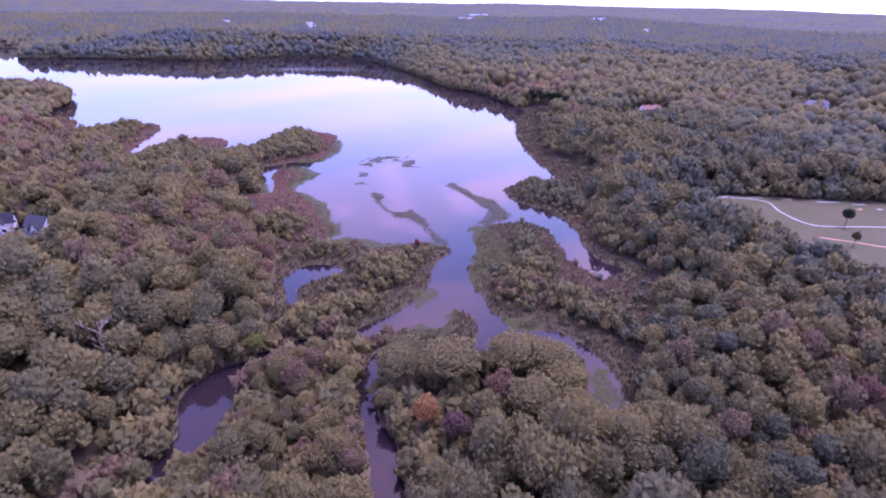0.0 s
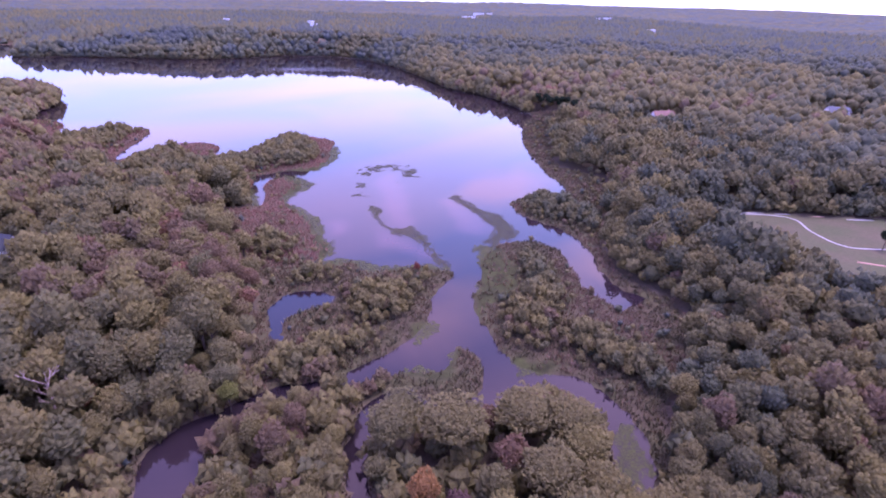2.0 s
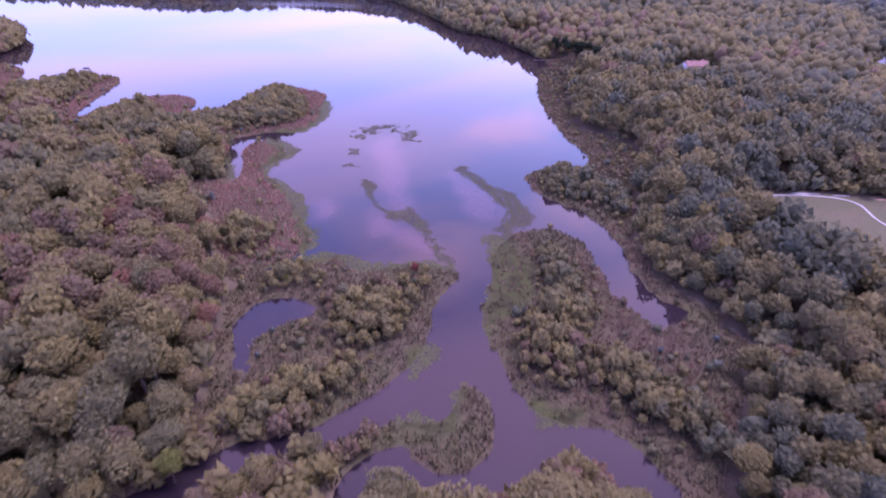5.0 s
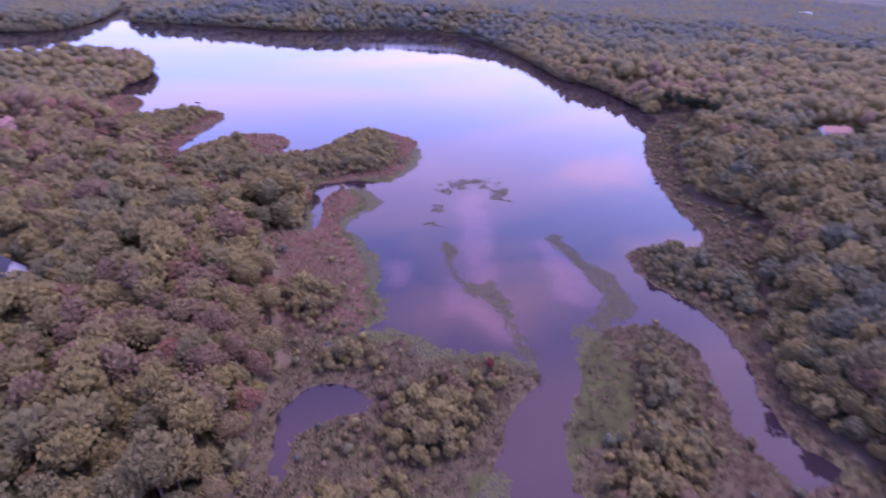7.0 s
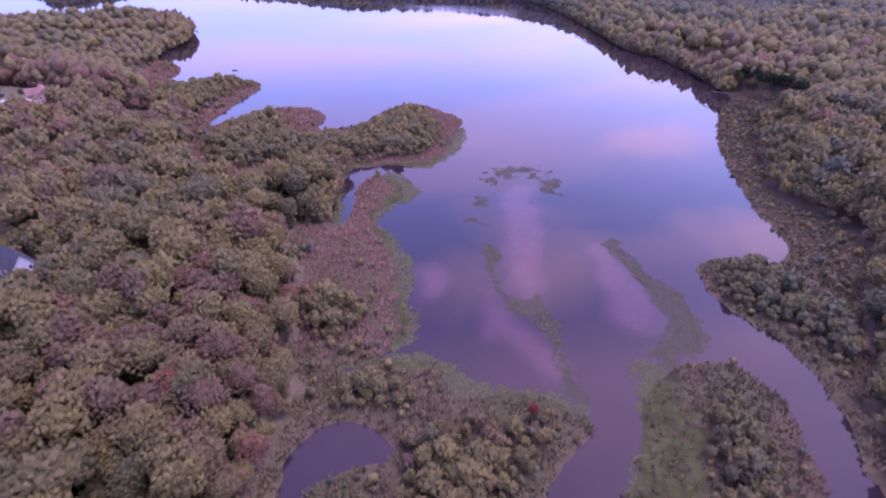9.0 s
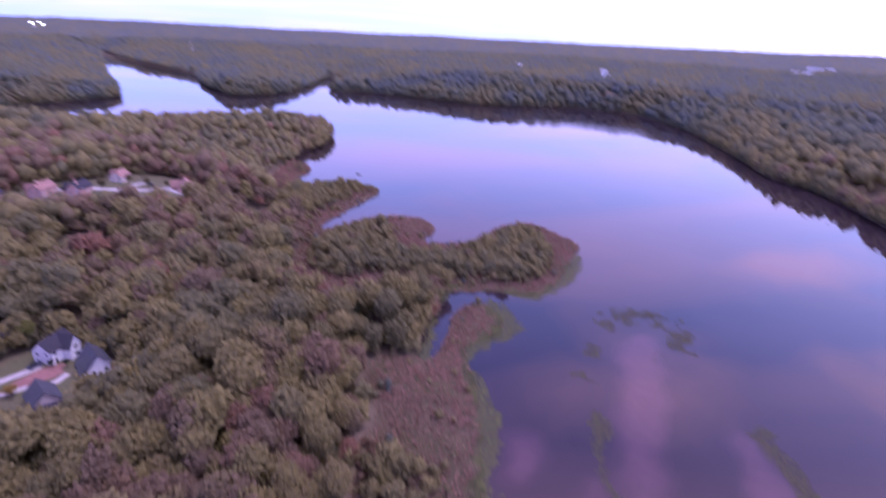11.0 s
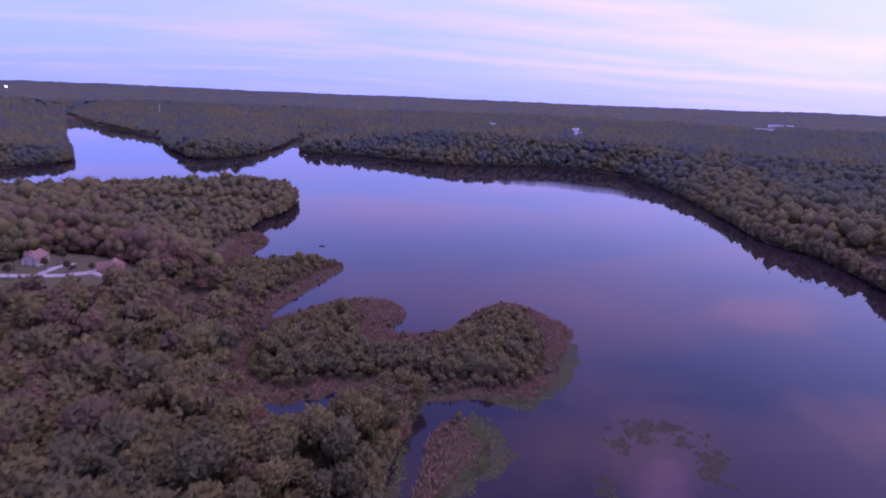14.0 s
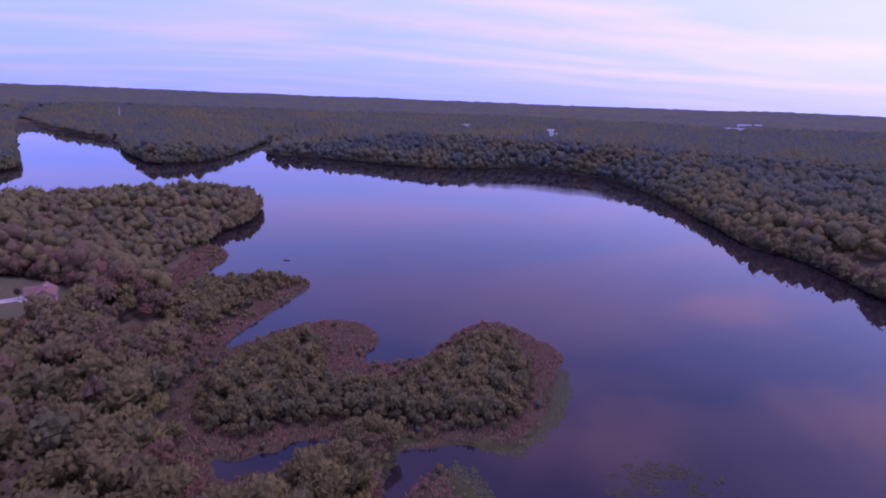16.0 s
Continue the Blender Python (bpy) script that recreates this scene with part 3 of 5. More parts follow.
# ---- ground and water ----
gx, gy = grown((-260, 160), (-5000, 5000), 3.0, 1.05), grown((70, 480), (-5000, 5000), 3.0, 1.045)
GX, GY = (a.ravel() for a in np.meshgrid(gx, gy))
gz, gshore, gmarsh, gmat, glawn = survey(GX, GY)
cols, rows_n = len(gx), len(gy)
q = (np.arange(rows_n - 1)[:, None] * cols + np.arange(cols - 1)[None, :]).ravel()
ground = sheet("ground", np.stack([GX, GY, gz], 1), np.stack([q, q + 1, q + 1 + cols, q + cols], 1), GROUND, True,
               (("marsh", "POINT", gmarsh), ("mat", "POINT", gmat), ("lawn", "POINT", glawn)))
tagged(ground, "dark forest soil, reddish reed marsh and mown grass", "ground", kind="structure")
wx, wy = grown((-130, 90), (-2100, 200), 3.0, 1.1), grown((90, 430), (-60, 1300), 3.0, 1.06)
WX, WY = (a.ravel() for a in np.meshgrid(wx, wy))
# silt shoals just under the surface, pinkish where the channels have dropped their mud
SHOALS = [rounded(p) for p in (SHOAL_A, SHOAL_B, SHOAL_C, SHOAL_D)]
shoal = 0.4 * step01(-4, 5.0, deepest(SHOALS, WX, WY) + (lattice(WX / 7, WY / 9, 7) - 0.5) * 5)
# a breath of wind ruffles the water before the far corner
bend = WY - 880 - 25 * np.sin((WX + 300) / 90)
breeze = 0.55 * step01(0.0, 0.7, 1.1 - np.hypot((WX + 205) / 125, bend / 42))
q = (np.arange(len(wy) - 1)[:, None] * len(wx) + np.arange(len(wx) - 1)[None, :]).ravel()
water = sheet("water", np.stack([WX, WY, WX * 0], 1), np.stack([q, q + 1, q + 1 + len(wx), q + len(wx)], 1), WATER, True, (("shoal", "POINT", shoal), ("breeze", "POINT", breeze)))
tagged(water, "calm murky lake water mirroring the dusk sky", "water", kind="structure")

# ---- trees ----


def ico(level):
    bm = bmesh.new()
    bmesh.ops.create_icosphere(bm, subdivisions=level, radius=1.0)
    v = np.array([p.co for p in bm.verts])
    f = np.array([[p.index for p in t.verts] for t in bm.faces])
    bm.free()
    return v, f


ICO = {1: ico(1)}


def crown_shape(r, boughs, tufts_n, leaves, leaf, tall=1.0):
    """A crown one metre in radius about its middle: a dome that bulges where its boughs end, closed all over by tufts of foliage with sprays of leaves on them."""
    golden = math.pi * (3 - math.sqrt(5))
    core_v, core_f = ICO[1]
    core_f = core_f[core_v[core_f].mean(1)[:, 2] > (-0.7)]

    def ways(n, low):
        k = np.arange(n)
        c = 1 - (k + 0.5) / n * (1 - low)
        sn, a = np.sqrt(np.maximum(0, 1 - c * c)), k * golden + r.uniform(0, 6)
        d = np.stack([np.cos(a) * sn, np.sin(a) * sn, c], 1) + r.normal(0, 0.45 / math.sqrt(n), (n, 3))
        return d / np.linalg.norm(d, axis=1)[:, None]

    bough = ways(boughs, -0.25)
    rise = r.uniform(0.12, 0.52, boughs)

    def bulge(d):
        near = np.clip(d @ bough.T, 0, 1) ** (2.2 * boughs ** 0.5)
        return (0.66 + (near * rise).max(1)) * (1.06 - 0.22 * np.clip(-d[:, 2] + 0.3, 0, 1))

    v = core_v * (bulge(core_v) * (0.86 if tufts_n else 1.08) * (1 if tufts_n else r.uniform(0.86, 1.14, len(core_v))))[:, None] * np.array([1, 1, tall])
    verts, faces, smooth, count = [v], [core_f], [np.ones(len(core_f), bool)], len(v)
    n = tufts_n or leaves or 1
    outs = ways(n, -0.42)
    centres = outs * (bulge(outs) * r.uniform(0.82, 1.07, n))[:, None] * np.array([1, 1, tall])
    sizes = 2.9 / math.sqrt(n) * r.uniform(0.5, 0.85, (n, 1))
    up = outs * 0.7 + np.array([0, 0, 0.6]) + r.normal(0, 0.15, (n, 3))
    up /= np.linalg.norm(up, axis=1)[:, None]
    side = np.cross(up, r.normal(0, 1, (n, 3)))
    side /= np.linalg.norm(side, axis=1)[:, None]
    other = np.cross(up, side)
    if tufts_n:
        rings = [centres + up * sizes * r.uniform(0.45, 1.35, (n, 1))]
        for k in range(3):
            a = k * 2 * math.pi / 3
            rr = sizes * r.uniform(0.7, 1.3, (n, 1))
            rings.append(centres + (side * math.cos(a) + other * math.sin(a)) * rr - up * sizes * r.uniform(0.1, 0.5, (n, 1)))
        verts.append(np.stack(rings, 1).reshape(-1, 3))
        fan = np.array([(0, 1 + k, 1 + (k + 1) % 3) for k in range(3)])
        faces.append((fan[None] + (np.arange(n) * 4)[:, None, None]).reshape(-1, 3) + count)
        smooth.append(np.arange(n * 3) % 6 < 3)
        count += n * 4
    if leaves:
        which = r.integers(0, n, leaves)
        way = up[which] * (0.8 if tufts_n else 0.5) + r.normal(0, 0.6, (leaves, 3))
        way /= np.linalg.norm(way, axis=1)[:, None]
        p = centres[which] + way * sizes[which] * r.uniform(0.5, 1.0, (leaves, 1)) * (1 if tufts_n else 0.55)
        side = np.cross(way, r.normal(0, 1, (leaves, 3)))
        side /= np.linalg.norm(side, axis=1)[:, None]
        other = np.cross(way, side) + way * r.uniform(-0.3, 0.6, (leaves, 1))
        s = leaf * r.uniform(0.55, 1.45, (leaves, 1))
        tri = np.stack([p - side * s, p + side * s * r.uniform(0.5, 1.1, (leaves, 1)), p + other * s * 1.4], 1).reshape(-1, 3)
        verts.append(tri)
        faces.append(np.arange(leaves * 3).reshape(-1, 3) + count)
        smooth.append(np.zeros(leaves, bool))
    return np.concatenate(verts), np.concatenate(faces), np.concatenate(smooth)


def limb(bm, a, b, ra, rb, sides=6):
    """A tapered round limb from a to b."""
    a, b = Vector(a), Vector(b)
    m = (b - a).to_track_quat("Z", "Y").to_matrix().to_4x4()
    m.translation = (a + b) / 2
    bmesh.ops.create_cone(bm, cap_ends=True, segments=sides, radius1=ra, radius2=rb, depth=(b - a).length, matrix=m)


def part(name, bm, material, parent=None, label=""):
    me = bpy.data.meshes.new(name)
    bm.to_mesh(me)
    bm.free()
    me.materials.append(material)
    ob = new(name, me)
    ob.parent = parent
    if label:
        ob["label"] = label
    return ob


def trunk_mesh(r, height):
    bm = bmesh.new()
    lean = Vector((r.uniform(-0.5, 0.5), r.uniform(-0.5, 0.5), 0))
    fork = lean * 0.6 + Vector((0, 0, height * 0.45))
    limb(bm, (0, 0, -0.4), (0, 0, height * 0.06), 0.42, 0.30, 8)
    limb(bm, (0, 0, height * 0.06), fork, 0.30, 0.22, 8)
    limb(bm, fork, lean + Vector((0, 0, height * 0.8)), 0.22, 0.07)
    for k in range(5):
        a = k * 2.4 + r.uniform(-0.4, 0.4)
        start = fork * r.uniform(0.75, 1.0) + Vector((0, 0, k * height * 0.05))
        limb(bm, start, start + Vector((math.cos(a) * 2.4, math.sin(a) * 2.4, height * r.uniform(0.15, 0.26))), 0.13, 0.04, 5)
    me = bpy.data.meshes.new("trunk")
    bm.to_mesh(me)
    bm.free()
    me.materials.append(BARK)
    return me


def as_mesh(name, shape, scale, lift, material):
    v, f, s = shape
    ob = sheet(name, v * np.array(scale) + np.array([0, 0, lift]), f, material, s)
    me = ob.data
    bpy.data.objects.remove(ob)
    return me


TREE_R, TREE_H = 4.0, 14.5
tree_kinds = []
for k in range(10):
    r = np.random.default_rng(100 + k)
    if k < 7:
        shape = crown_shape(r, 8 + k % 4, 260, 180, 0.05, 1.05 + 0.16 * (k % 3))
    else:
        shape = crown_shape(r, 17 + k, 640, 420, 0.03, 1.0)
    tree_kinds.append((as_mesh("crown", shape, (TREE_R, TREE_R, TREE_R), TREE_H * 0.70, LEAF_TREE), trunk_mesh(r, TREE_H)))


def tree_thing(x, y, z, size, turn, kind, label, leaf=None, name="tree", stretch=1.0, tint=0.4):
    root = new(name)
    root.matrix_basis = pose(x, y, z, 0, 0, turn) @ Matrix.Diagonal((size, size, size * stretch, 1))
    crown_me, trunk_me = tree_kinds[kind]
    for nm, me in (("trunk", trunk_me), ("crown", crown_me)):
        ob = new(nm, me)
        ob.parent = root
        ob.color = (tint, tint, tint, 1)
        if leaf and nm == "crown":
            ob.data = me.copy()
            ob.data.materials[0] = leaf
    return tagged(root, label, "tree", "trees of the lakeside woods")


def planted(x0, x1, y0, y1, gap, seed):
    """Loosely even planting places."""
    r = np.random.default_rng(seed)
    X, Y = np.meshgrid(np.arange(x0, x1, gap), np.arange(y0, y1, gap * 0.9))
    X = X + (np.arange(X.shape[0]) % 2)[:, None] * gap / 2
    X, Y = X + r.uniform(-0.36, 0.36, X.shape) * gap, Y + r.uniform(-0.36, 0.36, X.shape) * gap
    return X.ravel(), Y.ravel()


def in_woods(x, y, inset):
    z, shore, marsh, mat, lawn = survey(x, y)
    keep = (shore > inset) & (marsh < 0.5) & (lawn < 0.5)
    x, y, z, shore = x[keep], y[keep], z[keep], shore[keep]
    edge = np.minimum.reduce([shore, -deepest(MARSHES, x, y), -deepest(LAWNS, x, y)])
    return x, y, z, edge


def skirted(height, edge, low=0.66):
    """Trees at the rim of the woods keep their leaves down to the ground."""
    return height * (low + (1 - low) * step01(1, 13, edge))


def grove(name, x, y, z, radius, height, kinds, tint, label):
    """Many crowns joined into one object of uncountable woods."""
    r = np.random.default_rng(len(x))
    which = r.integers(0, len(kinds), len(x))
    turn = r.uniform(0, 2 * math.pi, len(x))
    V, F, S, T, base = [], [], [], [], 0
    for k, (v, f, s) in enumerate(kinds):
        idx = np.nonzero(which == k)[0]
        if not len(idx):
            continue
        c, sn = np.cos(turn[idx])[:, None], np.sin(turn[idx])[:, None]
        R, H = radius[idx][:, None], height[idx][:, None]
        vx = (v[None, :, 0] * c - v[None, :, 1] * sn) * R + x[idx][:, None]
        vy = (v[None, :, 0] * sn + v[None, :, 1] * c) * R + y[idx][:, None]
        vz = v[None, :, 2] * R * 1.05 + H - R * 0.85 + z[idx][:, None]
        V.append(np.stack([vx, vy, vz], 2).reshape(-1, 3))
        F.append((f[None] + (np.arange(len(idx)) * len(v))[:, None, None]).reshape(-1, 3) + base)
        S.append(np.tile(s, len(idx)))
        T.append(np.repeat(tint[idx], len(f)))
        base += len(idx) * len(v)
    ob = sheet(name, np.concatenate(V), np.concatenate(F), LEAF_STUFF, np.concatenate(S), (("tint", "FACE", np.concatenate(T)),))
    return tagged(ob, label, "woods", kind="stuff")


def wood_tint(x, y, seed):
    """Crown colour from 0 to 1: patches of like trees with single ones that differ; far crowns slide to the hazy
    blue-green end.
    """
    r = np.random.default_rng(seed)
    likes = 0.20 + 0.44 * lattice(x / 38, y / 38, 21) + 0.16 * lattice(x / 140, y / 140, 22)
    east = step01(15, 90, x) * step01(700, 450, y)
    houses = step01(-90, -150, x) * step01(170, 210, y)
    # distance haze put into the colour: grows with range, evens out the crowns
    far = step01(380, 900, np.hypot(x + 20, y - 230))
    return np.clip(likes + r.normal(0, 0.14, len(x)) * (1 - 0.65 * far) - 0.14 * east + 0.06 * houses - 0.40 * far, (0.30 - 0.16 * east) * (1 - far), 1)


def away(x, y):
    """Distance from the middle of the stretch of land under the flight."""
    t = np.clip((y - 70) / 230, 0, 1)
    return np.hypot(x + 22 * t, y - (70 + 230 * t))


def young(x, y):
    """Lower young trees on the slopes below the houses, before the meadow and on the western point."""
    out = 1 - 0.3 * step01(-250, -330, x) * step01(380, 450, y) * step01(700, 640, y)
    for hx, hy, ox, oy, wide, deep, least in ((203, 526, 0, 60, 20, 80, 0.34), (358, 520, 0, 60, 24, 75, 0.36), (-352, 312, -25, 175, 34, 70, 0.52),
                                              (-330, 345, -25, 175, 30, 65, 0.52), (-281, 268, -25, 175, 14, 42, 0.6), (-190, 215, -20, 165, 20, 40, 0.5)):
        dx, dy = hx - ox, hy - oy
        far = math.hypot(dx, dy)
        along = ((hx - x) * dx + (hy - y) * dy) / far
        across = np.abs((hx - x) * dy - (hy - y) * dx) / far
        out = np.where((along > 0) & (along < deep) & (across < wide), np.minimum(out, least + (1 - least) * along / deep), out)
    return out


# single trees that stand out, with the room that they take: x, y, radius
CLEARED = [(-1.8, 107.3, 6), (5.9, 102.7, 5), (-57, 142, 5), (-98.5, 130, 7.5), (-92.5, 136, 4), (-163, 229, 6), (-163.6, 235, 5), (-208, 225, 5),
           (-224, 237, 5), (-185, 275, 6), (115, 115, 7), (-35, 127, 3), (-223, 216, 8), (-165, 206, 8), (-158, 212, 5)]
x, y = planted(-420, 420, 20, 640, 5.4, 11)
keep = away(x, y) < 400
x, y, z, shore = in_woods(x[keep], y[keep], 0.9)
islet = depth_in(rounded(ISLET_WOODS), x, y) > 0
keep = (depth_in(rounded(GROVE_PLAN), x, y) < 0) & ~(islet & (shore < np.where(x > -30, 2.5, 5.5)))
x, y, z, shore, islet = x[keep], y[keep], z[keep], shore[keep], islet[keep]
keep = np.min([np.hypot(x - p[0], y - p[1]) - p[2] for p in CLEARED], 0) > 0
x, y, z, shore, islet = x[keep], y[keep], z[keep], shore[keep], islet[keep]
d = away(x, y)
r = np.random.default_rng(12)
size = np.clip(r.normal(1.0, 0.24, len(x)), 0.55, 1.55) * (0.8 + 0.2 * step01(0, 15, shore)) * young(x, y) * np.where(islet, 0.74, 1.0) * (1 - 0.2 * step01(55, 75, x) * step01(215, 190, y))
order = np.argsort(d)
near = np.zeros(len(x), bool)
near[order[y[order] > 75][:300]] = True
tints = wood_tint(x, y, 13)
for i in np.nonzero(near)[0]:
    tree_thing(x[i], y[i], z[i], size[i], r.uniform(0, 360), int(r.integers(0, 7)), "leafy deciduous tree turning olive and brown in early autumn", stretch=r.uniform(0.9, 1.15) * (0.78 + 0.22 * float(step01(1, 13, shore[i]))), tint=float(tints[i]))


def dome(seed):
    """The rounded top of a far crown."""
    r = np.random.default_rng(seed)
    a = np.arange(6) / 6 * 2 * math.pi + r.uniform(-0.3, 0.3, 6)
    ring = np.stack([np.cos(a) * r.uniform(0.75, 1.1, 6), np.sin(a) * r.uniform(0.75, 1.1, 6), r.uniform(-0.7, -0.3, 6)], 1)
    v = np.concatenate([[[r.uniform(-0.2, 0.2), r.uniform(-0.2, 0.2), 0.75]], ring])
    return v, np.array([(0, 1 + k, 1 + (k + 1) % 6) for k in range(6)]), np.ones(6, bool)


def light_crowns(seed, boughs, tufts_n, leaves, leaf):
    return [crown_shape(np.random.default_rng(seed + k), boughs, tufts_n, leaves, leaf, (1.0, 1.2, 1.4)[k % 3]) for k in range(6)]


m = ~near & (d < 135) & (y > 62)
grove("woods_by_the_creeks", x[m], y[m], z[m], size[m] * 4.1, skirted(size[m] * 15.5, shore[m]), light_crowns(220, 8, 125, 30, 0.06), tints[m],
      "dense mixed deciduous woods in early autumn colour")
m = (d >= 135) & (d < 280) & (y > 62)
grove("woods_near", x[m], y[m], z[m], size[m] * 4.1, skirted(size[m] * 15.5, shore[m]), light_crowns(230, 7, 56, 6, 0.08), tints[m],
      "dense mixed deciduous woods in early autumn colour")
m = ~near & ((d >= 280) | (y <= 62))
rest = [a[m] for a in (x, y, z, shore)]


def in_view_side(x, y):
    """The half of the land that the flight looks over."""
    return (y > 20 - 0.9 * np.maximum(x, 0)) & (y > -20 + 0.12 * x)


x, y = planted(-1000, 800, 0, 1150, 8.6, 31)
d = away(x, y)
keep = (d >= 400) & (d < 950) & in_view_side(x, y) | (d < 400) & (y < 20) & (y > -5)
x, y, z, shore = in_woods(x[keep], y[keep], 1.0)
x, y, z, shore = (np.concatenate(p) for p in zip(rest, (x, y, z, shore)))
r = np.random.default_rng(32)
size = np.clip(r.normal(1.05, 0.18, len(x)), 0.6, 1.5) * young(x, y)
d = away(x, y)
m = d < 560
m2 = d[m] < 400
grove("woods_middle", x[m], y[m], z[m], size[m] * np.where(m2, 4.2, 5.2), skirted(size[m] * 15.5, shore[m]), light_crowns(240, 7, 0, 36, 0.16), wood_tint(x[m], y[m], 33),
      "dense mixed woods round the lake in early autumn colour, haze tinted into the farther crowns")
m = ~m
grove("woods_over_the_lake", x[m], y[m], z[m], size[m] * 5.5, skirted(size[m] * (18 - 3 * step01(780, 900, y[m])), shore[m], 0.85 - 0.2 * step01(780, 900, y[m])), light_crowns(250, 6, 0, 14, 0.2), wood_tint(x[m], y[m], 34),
      "dense mixed woods across the lake in early autumn colour, tinted blue-green with painted haze")

# bushes and low boughs at the wood's edge round the lawns
x, y = planted(-420, 430, 140, 570, 4.0, 45)
keep = np.abs(deepest(LAWNS, x, y) + 3.5) < 3.5
x, y = x[keep], y[keep]
z, shore, marsh, mat, lawn = survey(x, y)
r = np.random.default_rng(46)
size = r.uniform(0.7, 1.3, len(x))
grove("wood_edge_bushes", x, y, z, size * 2.6, size * 5.2, light_crowns(257, 6, 14, 8, 0.15), wood_tint(x, y, 47),
      "bushes and low boughs along the edge of the woods")

# saplings and undergrowth that close the gaps between the crowns
x, y = planted(-330, 330, 62, 520, 5.0, 38)
keep = away(x, y) < 120
x, y, z, shore = in_woods(x[keep], y[keep], 2.0)
r = np.random.default_rng(39)
size = r.uniform(0.7, 1.35, len(x)) * young(x, y)
grove("undergrowth", x, y, z, size * 2.6, size * 6.0, light_crowns(256, 5, 20, 0, 0.2), wood_tint(x, y, 40),
      "saplings and leafy undergrowth between the taller trees")

# bushes that hang over the wooded banks
x, y = planted(-1000, 260, 60, 1150, 4.6, 35)
near_lake = depth_in(LAKE, x, y, reach=12.0)
keep = (near_lake > -12) & (near_lake < 2) & in_view_side(x, y)
x, y = x[keep], y[keep]
z, shore, marsh, mat, lawn = survey(x, y)
keep = (shore > 0.3) & ((shore < 7) & (marsh < 0.5) | (shore < 10) & (x < -15) & (y < 160))
x, y, z = x[keep], y[keep], z[keep]
r = np.random.default_rng(36)
size = r.uniform(0.7, 1.3, len(x)) * np.where(depth_in(rounded(ISLET_WOODS), x, y) > 0, 0.6, 1.0)
size = size * (1 + 0.8 * step01(420, 560, y) * step01(900, 780, y))
grove("bank_bushes", x, y, z, size * 3.0, size * 4.8, light_crowns(255, 6, 26, 6, 0.12), np.clip(wood_tint(x, y, 37) + 0.05, 0, 1),
      "bushes hanging over the wooded banks")
x, y = planted(-2300, 1900, 100, 2400, 10.8, 41)
d = away(x, y)
keep = (d >= 950) & (d < 2100) & in_view_side(x, y)
x, y, z, shore = in_woods(x[keep], y[keep], 1.0)
d = away(x, y)
r = np.random.default_rng(42)
size = np.clip(r.normal(1.05, 0.2, len(x)), 0.6, 1.6)


m = d < 1350
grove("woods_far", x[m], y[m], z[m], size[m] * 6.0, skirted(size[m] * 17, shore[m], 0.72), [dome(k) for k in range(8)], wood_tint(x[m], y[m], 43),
      "distant dark mixed woods on low hills, blue-green haze put into their colour")
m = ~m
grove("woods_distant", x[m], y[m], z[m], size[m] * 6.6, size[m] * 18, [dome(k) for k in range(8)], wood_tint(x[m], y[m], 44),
      "distant dark mixed woods on low hills, blue-green haze put into their colour")

# the canopy that closes the land to the horizon and behind
def canopy(name, angles, radii, seed):
    A, R = np.meshgrid(angles, radii)
    X, Y = (-20 + R * np.sin(A)).ravel(), (230 + R * np.cos(A)).ravel()
    z, shore, marsh, mat, lawn = survey(X, Y)
    r = np.random.default_rng(seed)
    top = 9 + 5 * lattice(X / 26, Y / 26, 51) + 9 * r.random(len(X))
    z = z + np.where((shore > 4) & (marsh < 0.5) & (lawn < 0.5), top, -1.0)
    n = len(angles)
    q = (np.arange(len(radii) - 1)[:, None] * n + np.arange(n - 1)[None, :]).ravel()
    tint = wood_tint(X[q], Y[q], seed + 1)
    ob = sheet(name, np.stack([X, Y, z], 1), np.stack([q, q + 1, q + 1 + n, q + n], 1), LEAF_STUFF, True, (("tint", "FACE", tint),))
    return tagged(ob, "far unbroken canopy of mixed woods, blue-green haze put into its colour", "woods", kind="stuff")


canopy("woods_horizon", np.radians(np.arange(-86, 60, 0.34)), np.arange(2080, 4760, 24.0), 61)
canopy("woods_behind", np.radians(np.arange(60, 275, 2.0)), np.concatenate([np.arange(420, 900, 22), np.geomspace(900, 4700, 30)]), 71)

# thickets of low trees in the marsh
x, y = planted(-360, 140, 120, 500, 3.7, 81)
z, shore, marsh, mat, lawn = survey(x, y)
inside = deepest(THICKETS, x, y)
keep = (inside > -1.6) & (shore > 0.8) & (mat < 0.4)
x, y, z, inside = x[keep], y[keep], z[keep], inside[keep]
r = np.random.default_rng(82)
size = np.clip(r.normal(1.0, 0.25, len(x)), 0.5, 1.6) * (0.5 + 0.5 * step01(-2, 7, inside))
grove("thicket", x, y, z, size * 2.4, size * 6.0, light_crowns(280, 6, 36, 10, 0.12), np.clip(wood_tint(x, y, 83) * 0.72 + 0.06, 0, 0.8),
      "thicket of low willows and alders in the marsh")


